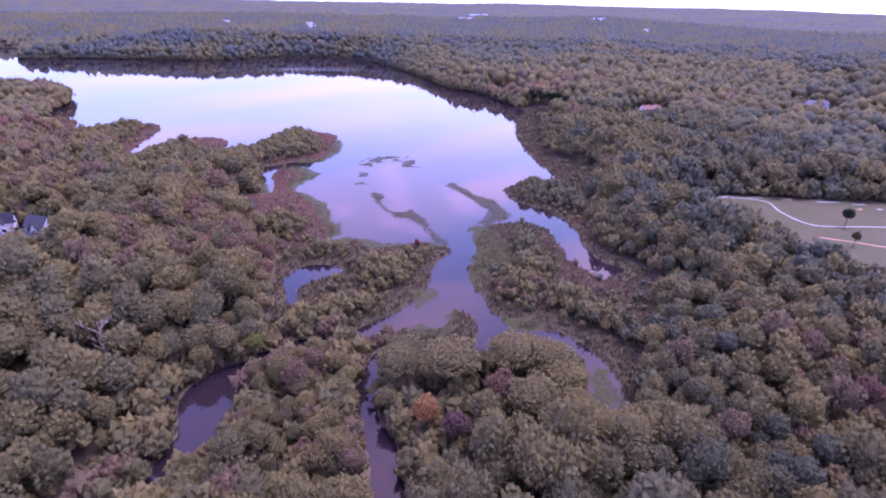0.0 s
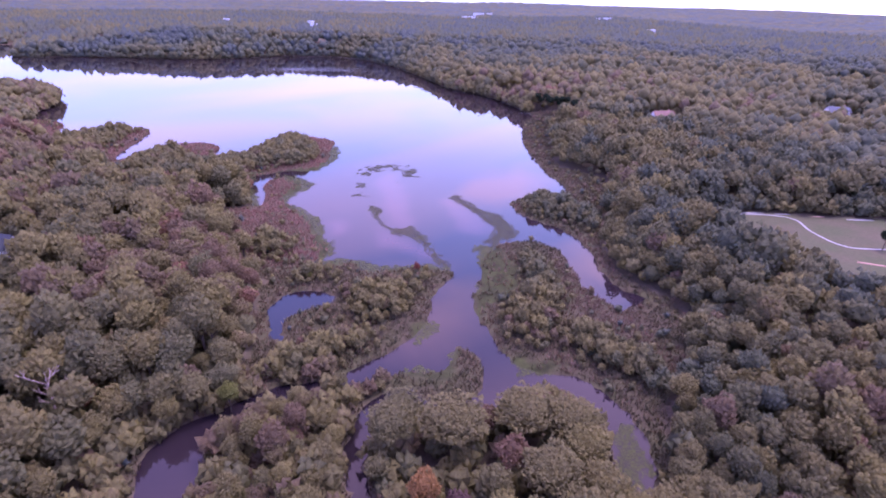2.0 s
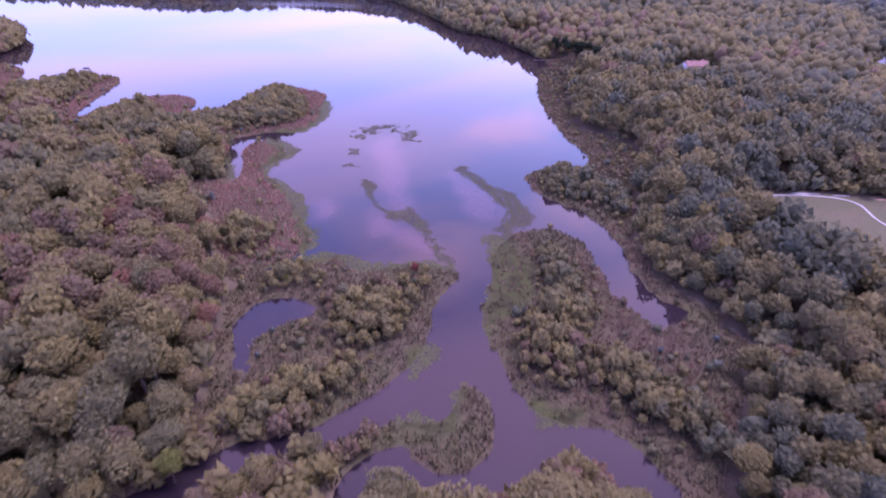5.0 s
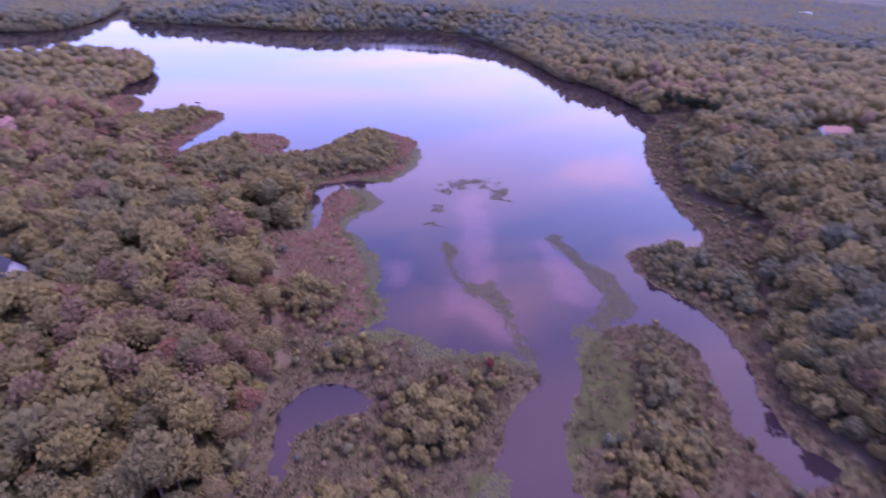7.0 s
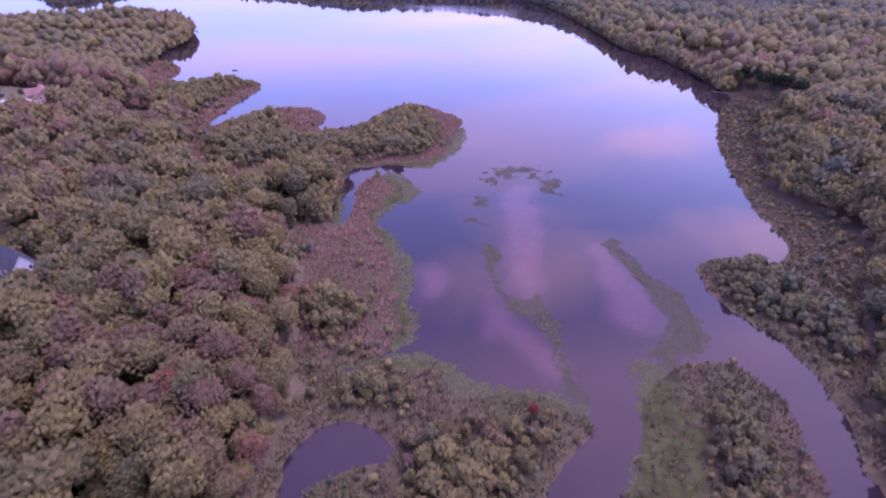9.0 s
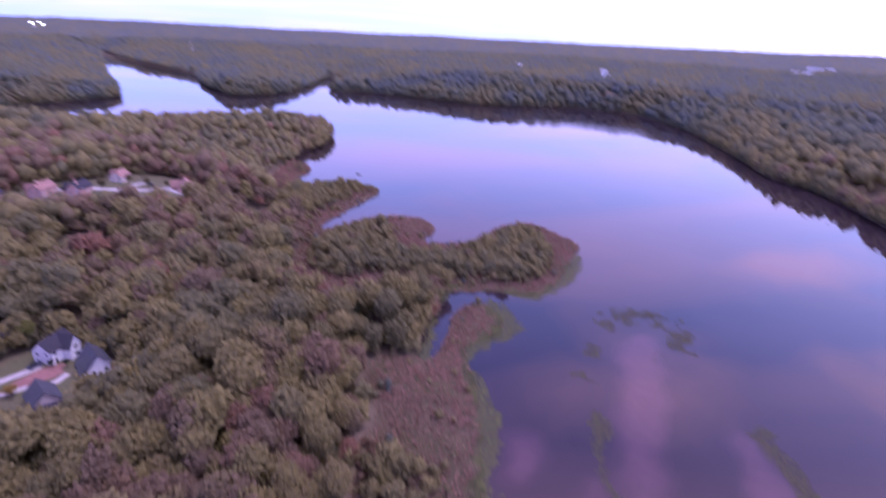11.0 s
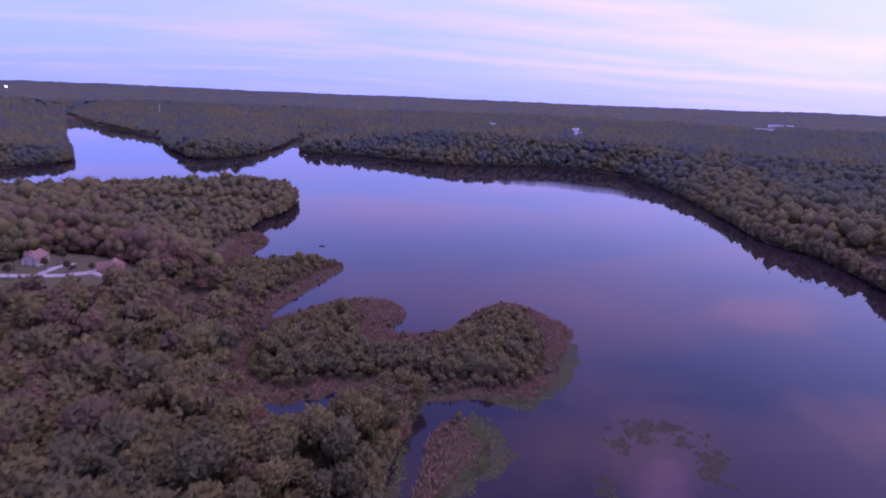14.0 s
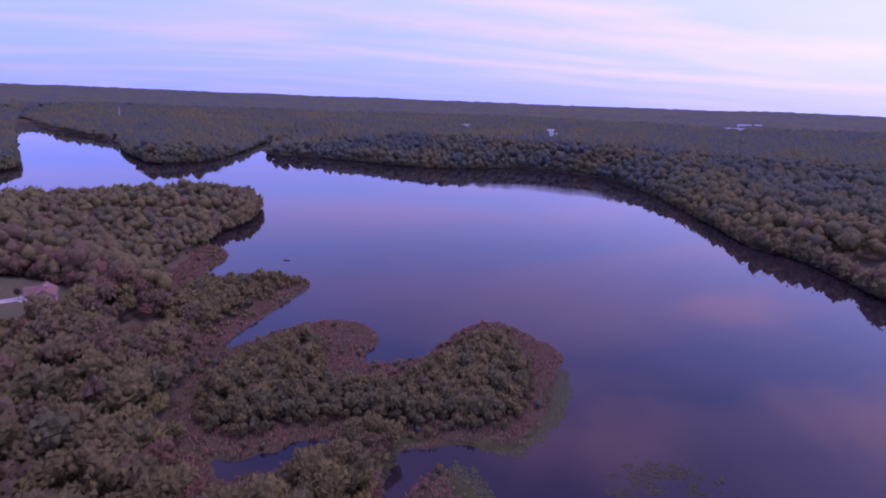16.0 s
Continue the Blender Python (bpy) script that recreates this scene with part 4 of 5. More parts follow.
# ---- reeds and floating weed ----
def tufts(name, x, y, z, size, tint, material, label, category):
    """Tufts of four bent blades each, joined into one object."""
    r = np.random.default_rng(len(x))
    n = len(x)
    a = r.uniform(0, 2 * math.pi, (n, 1)) + np.array([[0, 1.6, 3.1, 4.7]]) + r.uniform(-0.5, 0.5, (n, 4))
    w, out = size[:, None] * 0.26, size[:, None] * r.uniform(0.2, 0.65, (n, 4))
    bx, by = x[:, None] + np.cos(a) * out, y[:, None] + np.sin(a) * out
    zz = np.repeat(z[:, None], 4, 1) - 0.1
    p0 = np.stack([bx - np.sin(a) * w, by + np.cos(a) * w, zz], 2)
    p1 = np.stack([bx + np.sin(a) * w, by - np.cos(a) * w, zz], 2)
    p2 = np.stack([bx + np.cos(a) * out * 0.8, by + np.sin(a) * out * 0.8, zz + size[:, None] * r.uniform(0.7, 1.3, (n, 4))], 2)
    v = np.stack([p0, p1, p2], 2).reshape(-1, 3)
    ob = sheet(name, v, np.arange(n * 12).reshape(-1, 3), material, False, (("tint", "FACE", np.clip(np.repeat(tint, 4) + r.normal(0, 0.08, n * 4), 0, 1)),))
    return tagged(ob, label, category, kind="stuff")


x, y = planted(-370, 150, 85, 620, 0.92, 91)
r = np.random.default_rng(92)
z, shore, marsh, mat, lawn = survey(x, y)
wet = (marsh > 0.55) | (shore < 5) & (x > -120) & (y < 260)
keep = wet & (shore > 0.2) & (r.random(len(x)) < np.where(mat < 0.4, 0.55, 0.10))
x, y, z, shore = x[keep], y[keep], z[keep], shore[keep]
russet = step01(-25, -55, x) * step01(215, 245, y)
red = lattice(x / 14, y / 14, 93) * 0.55 + r.normal(0, 0.12, len(x)) - 0.02 + 0.62 * russet
tufts("reeds", x, y, z, r.uniform(0.6, 1.45, len(x)), np.clip(red, 0, 1), REED, "reddish brown reeds and dry sedge of the marsh", "reeds")

# low bushes strewn through the marsh
x, y = planted(-370, 150, 95, 620, 3.4, 94)
r = np.random.default_rng(95)
z, shore, marsh, mat, lawn = survey(x, y)
keep = (marsh > 0.5) & (shore > 1.0) & (mat < 0.4) & ~((np.abs(x) < 26) & (y < 185)) & (r.random(len(x)) < 0.42 * step01(0.4, 0.7, lattice(x / 15, y / 15, 96)) + 0.05)
x, y, z = x[keep], y[keep], z[keep]
size = r.uniform(0.6, 1.7, len(x))
grove("marsh_bushes", x, y, z, size, size * 1.7, light_crowns(290, 5, 0, 26, 0.26), np.clip(r.normal(0.45, 0.2, len(x)), 0, 0.85),
      "low olive and tan bushes in the reed marsh")


def pads(name, x, y, radius, tint, label):
    """Flat ragged rafts of weed on the water."""
    r = np.random.default_rng(len(x))
    n, k = len(x), 6
    a = np.arange(k)[None] / k * 2 * math.pi + r.uniform(0, 6, (n, 1))
    rr = radius[:, None] * r.uniform(0.55, 1.25, (n, k))
    v = np.stack([x[:, None] + np.cos(a) * rr, y[:, None] + np.sin(a) * rr * 0.8, np.full((n, k), 0.03) + r.uniform(0, 0.03, (n, 1))], 2)
    ob = sheet(name, v.reshape(-1, 3), np.arange(n * k).reshape(-1, k), LILY, False, (("tint", "FACE", tint),))
    return tagged(ob, label, "water weed", kind="stuff")


x, y = planted(-60, 60, 225, 410, 0.5, 95)
r = np.random.default_rng(96)
inside = deepest(WEED, x, y)
ring = 6.4 - np.abs(np.hypot(x + 36, (y - 364) * 0.72) - 13.5) + np.where(y < 360, -8, 0)
blot = 4.6 - np.hypot(x + 49, (y - 339) * 0.5), 4.2 - np.hypot(x + 48, (y - 323) * 0.7)
link_band = np.full(len(x), -9.0)
for ax, ay, bx, by in BAND_LINE:
    u = np.clip(((x - ax) * (bx - ax) + (y - ay) * (by - ay)) / ((bx - ax) ** 2 + (by - ay) ** 2), 0, 1)
    link_band = np.maximum(link_band, 3.4 - np.hypot(x - ax - u * (bx - ax), y - ay - u * (by - ay)))
u, v = 0.8 * x + 0.6 * y, 0.8 * y - 0.6 * x
rough = lattice(u / 3.1, v / 3.1, 97) * 0.6 + lattice(x / 1.4, y / 1.7, 98) * 0.4 - 0.5
band = np.maximum(inside, link_band) + rough * 5.0
loose = np.maximum.reduce([ring, *blot]) + rough * 15.0
keep = (band > 0) & (r.random(len(x)) < 0.35 + 0.22 * np.clip(band, 0, 2.5)) | (loose > 2.6) & (r.random(len(x)) < 0.75)
keep = keep & (depth_in(LAKE, x, y) > 0)
pads("floating_weed", x[keep], y[keep], r.uniform(0.22, 0.46, keep.sum()), r.random(keep.sum()) * 0.7, "olive mats of floating pondweed on the lake")

x, y = planted(-130, 75, 105, 475, 0.55, 99)
r = np.random.default_rng(100)
inside = deepest(MATS, x, y) + (lattice(x / 5, y / 5, 101) - 0.5) * 3.5 + (lattice(x / 1.7, y / 1.7, 102) - 0.5) * 2.4
z, shore, marsh, mat, lawn = survey(x, y)
keep = (inside > 0) & (shore < 0.4) & (r.random(len(x)) < 0.45 + 0.3 * np.clip(inside, 0, 2))
pads("weed_mat", x[keep], y[keep], r.uniform(0.24, 0.5, keep.sum()), np.clip(r.normal(0.62, 0.2, keep.sum()), 0, 1),
     "olive green mats of weed along the shallow shore")


# ---- single trees ----
def ground_at(x, y):
    return float(survey(np.array([float(x)]), np.array([float(y)]))[0][0])


def special(x, y, size, kind, label, leaf, stretch=1.0, name="tree"):
    return tree_thing(x, y, ground_at(x, y), size, 40 * kind, kind, label, leaf, name, stretch)


# the grove between the creeks: place, crown radius, stretch, tint
for k, (gx0, gy0, gr, gt, hue) in enumerate(((-10.5, 126.4, 6.4, 0.72, 0.40), (-8.8, 134.5, 5.6, 0.68, 0.36), (5.0, 126, 8.2, 0.62, 0.48),
                                             (22.5, 130.5, 8.0, 0.62, 0.50), (33.5, 129.5, 7.0, 0.66, 0.50), (13.5, 110.6, 4.4, 0.85, 0.42),
                                             (18.4, 119.4, 4.2, 0.9, 0.88), (26.2, 112.6, 7.0, 0.66, 0.46), (35.3, 121.5, 6.2, 0.7, 0.58),
                                             (36.5, 111, 5.6, 0.75, 0.52), (14.8, 103, 4.6, 0.85, 0.58), (31, 102.5, 5.8, 0.75, 0.5),
                                             (42.5, 104, 5.2, 0.75, 0.6), (13, 133.5, 3.6, 0.8, 0.85), (-13, 117.5, 3.4, 0.8, 0.4), (22, 102, 4.6, 0.8, 0.42))):
    tree_thing(gx0, gy0, ground_at(gx0, gy0), gr / TREE_R, 50 * k, 7 + k % 3 if gr > 5 else k % 7, "broad round-crowned green tree of the creek grove", stretch=gt, tint=hue)
special(-2.0, 109.6, 1.0, 0, "golden orange autumn tree among the green crowns of the creek grove", LEAF_ORANGE, 0.92)
special(5.6, 106.0, 0.9, 1, "dull purple-red tree beside the orange one", LEAF_PLUM, 0.85)
special(-92.5, 137, 0.9, 2, "rusty orange-brown tree beside the dead one", LEAF_RUST, 0.9)
special(-9.4, 224.2, 0.38, 2, "small bright red tree on the marsh peninsula", LEAF_RED)
special(-57, 142, 0.72, 3, "yellow-green tree leaning over the creek bank", LEAF_LIME)
special(-163, 229, 0.62, 4, "red-leaved maple in the woods near the houses", LEAF_ROSE)
special(-163.6, 236, 0.6, 5, "red-leaved maple in the woods near the houses", LEAF_ROSE)
special(-211, 223.5, 0.72, 6, "bright yellow-green tree beside the white house", LEAF_LIME)
special(-186.9, 207.5, 0.55, 0, "round ochre-yellow garden bush by the drive", LEAF_OCHRE, 0.45, "bush")
special(-193.6, 221.6, 0.24, 2, "dark clipped bush before the white house", LEAF_DARK, 0.8)
special(-190.6, 224.4, 0.24, 3, "dark clipped bush before the white house", LEAF_DARK, 0.8)
special(-224, 237, 0.8, 1, "thinning pinkish brown tree in the woods", LEAF_ROSE)
special(-185, 275, 0.85, 2, "thinning pinkish brown tree in the woods", LEAF_ROSE)
special(115, 115, 1.05, 3, "broad russet tree at the edge of the dark woods", LEAF_ROSE)
special(206.8, 253, 0.72, 4, "lone dark evergreen tree beside the park path", LEAF_DARK, 0.95)
special(194, 228.5, 0.5, 5, "small olive tree on the mown park", LEAF_DULL)
special(-51.9, 216.6, 0.28, 6, "small yellow bush at the marsh edge", LEAF_LIME)
special(-43.2, 167.4, 0.5, 0, "pale pinkish tree at the creek bank", LEAF_ROSE)
special(-35, 127.2, 0.55, 1, "pale pinkish tree on the creek islet", LEAF_ROSE)

for sx, sy, ss in ((94.8, 533.4, 0.42), (99, 529, 0.36), (88.5, 553, 0.4), (104, 526, 0.38), (92, 542, 0.34)):
    special(sx, sy, ss, int(ss * 100) % 7, "low red-leaved shrub tree on the lake corner bank", LEAF_ROSE, 0.8)

for gx0, gy0, gs in ((-340, 322, 0.55), (-352, 330, 0.6), (-343, 340, 0.5), (-334, 346, 0.5), (-349, 352, 0.62), (-330, 356, 0.4), (-366, 290, 0.5), (-352, 306, 0.35)):
    special(gx0, gy0, gs, int(gs * 100) % 7, "garden tree between the brick houses", LEAF_DULL)


def snag(x, y, height, label):
    """A dead tree, bare and bleached."""
    r = random.Random(int(height * 10))
    bm = bmesh.new()
    top = Vector((0.5, 0.2, height))
    limb(bm, (0, 0, -0.3), (0.1, 0, height * 0.4), 0.4, 0.26, 8)
    limb(bm, (0.1, 0, height * 0.4), top, 0.26, 0.06, 7)
    bough = bmesh.new()
    for k in range(9):
        a, h = k * 2.4 + r.uniform(-0.3, 0.3), height * (0.38 + 0.06 * k)
        start = Vector((0.15, 0.05, h))
        end = start + Vector((math.cos(a), math.sin(a), r.uniform(0.7, 1.3))) * height * r.uniform(0.12, 0.24)
        limb(bough, start, end, 0.14, 0.06, 5)
        for _ in range(3):
            limb(bough, start.lerp(end, r.uniform(0.5, 0.9)), end + Vector((r.uniform(-1, 1), r.uniform(-1, 1), r.uniform(0.4, 1.4))), 0.1, 0.04, 4)
    root = new("dead_tree")
    root.location = (x, y, ground_at(x, y))
    part("trunk", bm, BARK_PALE, root)
    part("boughs", bough, BARK_PALE, root)
    return tagged(root, label, "tree")


snag(-97.4, 132.4, 19.0, "bare bleached dead tree standing above the woods")

# pines with bare trunks over the red bank of the lake corner
def pine(x, y, height, turn):
    root = new("pine_tree")
    root.matrix_basis = pose(x, y, ground_at(x, y), 0, 0, turn)
    bm = bmesh.new()
    limb(bm, (0, 0, -0.3), (0, 0, height * 0.9), 0.28, 0.10, 7)
    part("trunk", bm, BARK, root)
    shape = crown_shape(np.random.default_rng(int(x * 7 + y)), 7, 40, 60, 0.1, 0.9)
    me = as_mesh("crown", shape, (3.4, 3.4, 3.4), height * 0.85, LEAF_DARK)
    ob = new("crown", me)
    ob.parent = root
    return tagged(root, "tall pine with a bare trunk above the red bank", "tree", "pines of the lake corner")


r = random.Random(5)
for k in range(13):
    pine(97 + 3.2 * k + r.uniform(-1.5, 1.5), 590 - 2.0 * k + r.uniform(-5, 5), r.uniform(15, 20), r.uniform(0, 360))


# ---- houses ----
def box(bm, x0, x1, y0, y1, z0, z1):
    m = Matrix.Translation(((x0 + x1) / 2, (y0 + y1) / 2, (z0 + z1) / 2)) @ Matrix.Diagonal((x1 - x0, y1 - y0, z1 - z0, 1))
    bmesh.ops.create_cube(bm, size=1.0, matrix=m)


def gabled(bm, x0, x1, y0, y1, z0, eave, ridge, along_x=True):
    """Walls with gable ends under a ridge."""
    if along_x:
        mid = (y0 + y1) / 2
        ring = [(y0, z0), (y1, z0), (y1, eave), (mid, ridge), (y0, eave)]
        ends = [[(x, a, b) for a, b in ring] for x in (x0, x1)]
    else:
        mid = (x0 + x1) / 2
        ring = [(x0, z0), (x1, z0), (x1, eave), (mid, ridge), (x0, eave)]
        ends = [[(a, y, b) for a, b in ring] for y in (y0, y1)]
    a, b = ([bm.verts.new(p) for p in e] for e in ends)
    bm.faces.new(a)
    bm.faces.new(b[::-1])
    for k in range(5):
        bm.faces.new((a[k], b[k], b[(k + 1) % 5], a[(k + 1) % 5]))
    bmesh.ops.recalc_face_normals(bm, faces=bm.faces)


def pitched(bm, x0, x1, y0, y1, eave, ridge, along_x=True, over=0.5, thick=0.25):
    """Two roof slabs that overhang the walls."""
    if not along_x:
        start = len(bm.verts)
        pitched(bm, y0, y1, x0, x1, eave, ridge, True, over, thick)
        bm.verts.ensure_lookup_table()
        for v in bm.verts[start:]:
            v.co.x, v.co.y = v.co.y, v.co.x
        return
    mid, fall = (y0 + y1) / 2, (ridge - eave) / ((y1 - y0) / 2) * over
    for side in (y0 - over, y1 + over):
        low = [(x0 - over, side, eave - fall), (x1 + over, side, eave - fall), (x1 + over, mid, ridge), (x0 - over, mid, ridge)]
        a = [bm.verts.new((p[0], p[1], p[2] + 0.02)) for p in low]
        b = [bm.verts.new((p[0], p[1], p[2] + thick)) for p in low]
        bm.faces.new(a)
        bm.faces.new(b[::-1])
        for k in range(4):
            bm.faces.new((a[k], b[k], b[(k + 1) % 4], a[(k + 1) % 4]))


def opening(parent, name, x, y, z, w, h, facing, pane=GLASS):
    """A framed window or door on a wall; facing: degrees of the wall's outward side."""
    bm = bmesh.new()
    for a, b, c, d in ((-w / 2 - 0.1, w / 2 + 0.1, h / 2, h / 2 + 0.12), (-w / 2 - 0.1, w / 2 + 0.1, -h / 2 - 0.12, -h / 2),
                       (-w / 2 - 0.1, -w / 2, -h / 2, h / 2), (w / 2, w / 2 + 0.1, -h / 2, h / 2)):
        box(bm, a, b, -0.08, 0.06, c, d)
    frame_ob = part(name, bm, TRIM, parent)
    frame_ob.matrix_basis = pose(x, y, z, 0, 0, facing + 90)
    bm = bmesh.new()
    box(bm, -w / 2, w / 2, -0.02, 0.03, -h / 2, h / 2)
    part("pane" if name == "window" else "leaf", bm, pane, frame_ob)


def house(x, y, turn, w, d, eave, ridge, wall, roof, label, wing=None, chimney=True, dormers=0, z=None, floors=2, name="house"):
    """A gabled house with a cross wing: wing is its start and end along the front, its depth and its ridge."""
    root = new(name)
    root.matrix_basis = pose(x, y, (ground_at(x, y) if z is None else z) - 0.3, 0, 0, turn)
    bm = bmesh.new()
    gabled(bm, -w / 2, w / 2, -d / 2, d / 2, -0.8, eave, ridge)
    part("wall", bm, wall, root)
    bm = bmesh.new()
    pitched(bm, -w / 2, w / 2, -d / 2, d / 2, eave, ridge)
    main_roof = part("roof", bm, roof, root)
    storey = eave / floors
    if wing:
        a, b, out, top = wing
        low = eave - 0.4
        bm = bmesh.new()
        gabled(bm, a, b, -d / 2 - out, -0.3, -0.8, low, top, False)
        part("wall", bm, wall, root)
        bm = bmesh.new()
        pitched(bm, a, b, -d / 2 - out, -0.1, low, top, False)
        part("roof", bm, roof, root)
        for f in range(floors):
            opening(root, "window", (a + b) / 2, -d / 2 - out, storey * (f + 0.55), min(1.7, (b - a) * 0.4), 1.25, -90)
    free = [k for k in np.arange(-w / 2 + 1.6, w / 2 - 1, 3.3) if not wing or not (wing[0] - 0.8 < k < wing[1] + 0.8)]
    for f in range(floors):
        for n, k in enumerate(free):
            if f == 0 and n == len(free) // 2:
                opening(root, "door", k, -d / 2, 1.05, 1.1, 2.1, -90, ROOF_DARK)
            else:
                opening(root, "window", k, -d / 2, storey * (f + 0.55), 0.9, 1.25, -90)
        for k in (-d / 4, d / 4):
            opening(root, "window", w / 2, k, storey * (f + 0.55), 0.9, 1.25, 0)
            opening(root, "window", -w / 2, k, storey * (f + 0.55), 0.9, 1.25, 180)
        for k in np.arange(-w / 2 + 2, w / 2 - 1, 4.2):
            opening(root, "window", k, d / 2, storey * (f + 0.55), 0.9, 1.25, 90)
    for k in range(dormers):
        cx = (k - (dormers - 1) / 2) * 3.4
        zz = eave + (ridge - eave) * 0.25
        bm = bmesh.new()
        gabled(bm, cx - 0.9, cx + 0.9, -d / 2 + 0.9, -0.4, eave - 0.2, zz + 1.2, zz + 2.0, False)
        dorm = part("dormer", bm, TRIM, root)
        bm = bmesh.new()
        pitched(bm, cx - 0.9, cx + 0.9, -d / 2 + 0.9, -0.4, zz + 1.2, zz + 2.0, False, 0.25, 0.12)
        part("roof", bm, roof, dorm)
    if chimney:
        bm = bmesh.new()
        box(bm, w * 0.28, w * 0.28 + 0.9, 0.5, 1.5, eave - 1, ridge + 1.1)
        box(bm, w * 0.28 - 0.1, w * 0.28 + 1.0, 0.4, 1.6, ridge + 1.1, ridge + 1.3)
        part("chimney", bm, BRICK_WALL, main_roof)
    return tagged(root, label, "house")


house(-199.6, 225.6, 112, 9.6, 6.6, 5.2, 8.4, WHITE_WALL, ROOF_DARK, "white two-storey house with steep dark shingle gables", (-0.6, 4.2, 3.0, 8.2), chimney=False)
house(-183.2, 229.4, -14, 10, 7, 3.4, 7.4, WHITE_WALL, ROOF_SLATE, "white house under a broad slate-grey roof beside dark trees", (0.2, 3.6, 1.6, 6.2), floors=1, chimney=False)
house(-175.8, 211, -12, 8.6, 7, 3.4, 6.8, TAN_WALL, ROOF_SLATE, "tan gabled house with a slate-grey roof by the drive", None, floors=1, chimney=False)
house(-168.7, 209.4, 73, 7.6, 5.0, 2.5, 4.6, TAN_WALL, ROOF_DARK, "low tan garage with a dark roof beside the gabled house", None, floors=1, chimney=False, name="garage")
house(-223, 216, 100, 10, 8, 3.4, 6.4, WHITE_WALL, ROOF_DARK, "white house with a dark roof behind a yellow-green tree", None, floors=1)
house(-379, 281, -62, 10.5, 7.5, 4.6, 7.6, BRICK_WALL, ROOF_DARK, "brick house with a dark roof behind the trees", (-4, 0, 1.6, 6.9))
house(-360.5, 299.7, -62, 12, 8, 4.6, 7.8, BRICK_WALL, ROOF_RED, "pink brick house with a red-brown roof on the rise", (0.8, 5.2, 1.8, 7.2))
house(-346.5, 312.7, -62, 11, 8, 4.0, 7.5, BRICK_WALL, ROOF_DARK, "brick house with white dormers in a dark roof", (1.0, 4.8, 1.9, 6.6), dormers=2)
house(-359, 343.3, -55, 11, 8, 4.2, 7.2, TAN_WALL, ROOF_RED, "tan house with a red-brown roof among garden trees", (-4, -0.8, 1.8, 6.4))
house(-324.7, 365.1, -35, 13, 8.5, 4.2, 7.6, BRICK_WALL, ROOF_RED, "brick house with a red-brown roof at the end of the road", (-5.5, -1.2, 4.0, 6.8))
house(203, 526, 8, 19, 9, 3.6, 6.8, WHITE_WALL, ROOF_RED, "long white house with a red roof in the eastern woods", None, floors=1)
house(358.5, 520, -6, 18, 11, 5.4, 9.2, WHITE_WALL, ROOF_GREY, "white house with a pale grey roof in the eastern woods", (2, 7, 2.5, 8.2))
house(339, 526, 10, 10, 8, 4.2, 7.4, TAN_WALL, ROOF_GREY, "tan house with a grey roof in the eastern woods", None)
house(476, 690, 0, 15, 9, 5.4, 8.8, TAN_WALL, ROOF_GREY, "tan house at the edge of a small meadow", None)
house(492, 680, 20, 12, 9, 5.0, 8.2, WHITE_WALL, ROOF_DARK, "white house at the edge of a small meadow", None)


def hall(x, y, turn, w, d, h, label):
    """A low pale hall with a parapet and a band of windows, far off."""
    root = new("hall")
    root.matrix_basis = pose(x, y, ground_at(x, y) - 0.5, 0, 0, turn)
    bm = bmesh.new()
    box(bm, -w / 2, w / 2, -d / 2, d / 2, 0, h)
    part("wall", bm, WHITE_WALL, root)
    bm = bmesh.new()
    for a, b, c, e in ((-w / 2 - 0.3, w / 2 + 0.3, -d / 2 - 0.3, -d / 2 + 0.3), (-w / 2 - 0.3, w / 2 + 0.3, d / 2 - 0.3, d / 2 + 0.3),
                       (-w / 2 - 0.3, -w / 2 + 0.3, -d / 2 + 0.3, d / 2 - 0.3), (w / 2 - 0.3, w / 2 + 0.3, -d / 2 + 0.3, d / 2 - 0.3)):
        box(bm, a, b, c, e, h - 0.3, h + 0.9)
    part("parapet", bm, STEEL, root)
    for k in np.arange(-w / 2 + 3, w / 2 - 2, 6):
        opening(root, "window", k, -d / 2, h * 0.6, 3, 2, -90)
    return tagged(root, label, "building")


for hx, hy, ht, hw, hh in ((1060, 1530, 8, 40, 12), (1115, 1535, 8, 26, 11), (141, 2561, 0, 46, 22), (188, 2580, 0, 24, 21), (-340, 1472, 0, 13, 21),
                           (539, 1531, 5, 15, 21), (550, 2069, 0, 36, 22), (-296, 1309, 10, 14, 20), (-545, 1456, 15, 14, 20),
                           (91, 2243, 0, 60, 22), (-3084, 1322, 60, 70, 22), (575, 2080, 0, 24, 22)):
    hall(hx, hy, ht, hw, 14, hh, "pale flat-roofed building showing over the far woods")


def mast_lamp(x, y):
    """A tall floodlight that burns at dusk."""
    root = new("floodlight_mast")
    root.location = (x, y, ground_at(x, y) - 0.3)
    bm = bmesh.new()
    limb(bm, (0, 0, 0), (0, 0, 29), 0.4, 0.2, 8)
    part("pole", bm, STEEL, root)
    bm = bmesh.new()
    box(bm, -2.6, 2.6, -2.6, 2.6, 28.6, 31.5)
    part("lamp_head", bm, LAMP_GLOW, root, "burning white floodlights")
    tagged(root, "tall mast with burning white floodlights", "floodlight", "floodlights of the far sports ground")


mast_lamp(-2595, 1326)
mast_lamp(-2586, 1355)


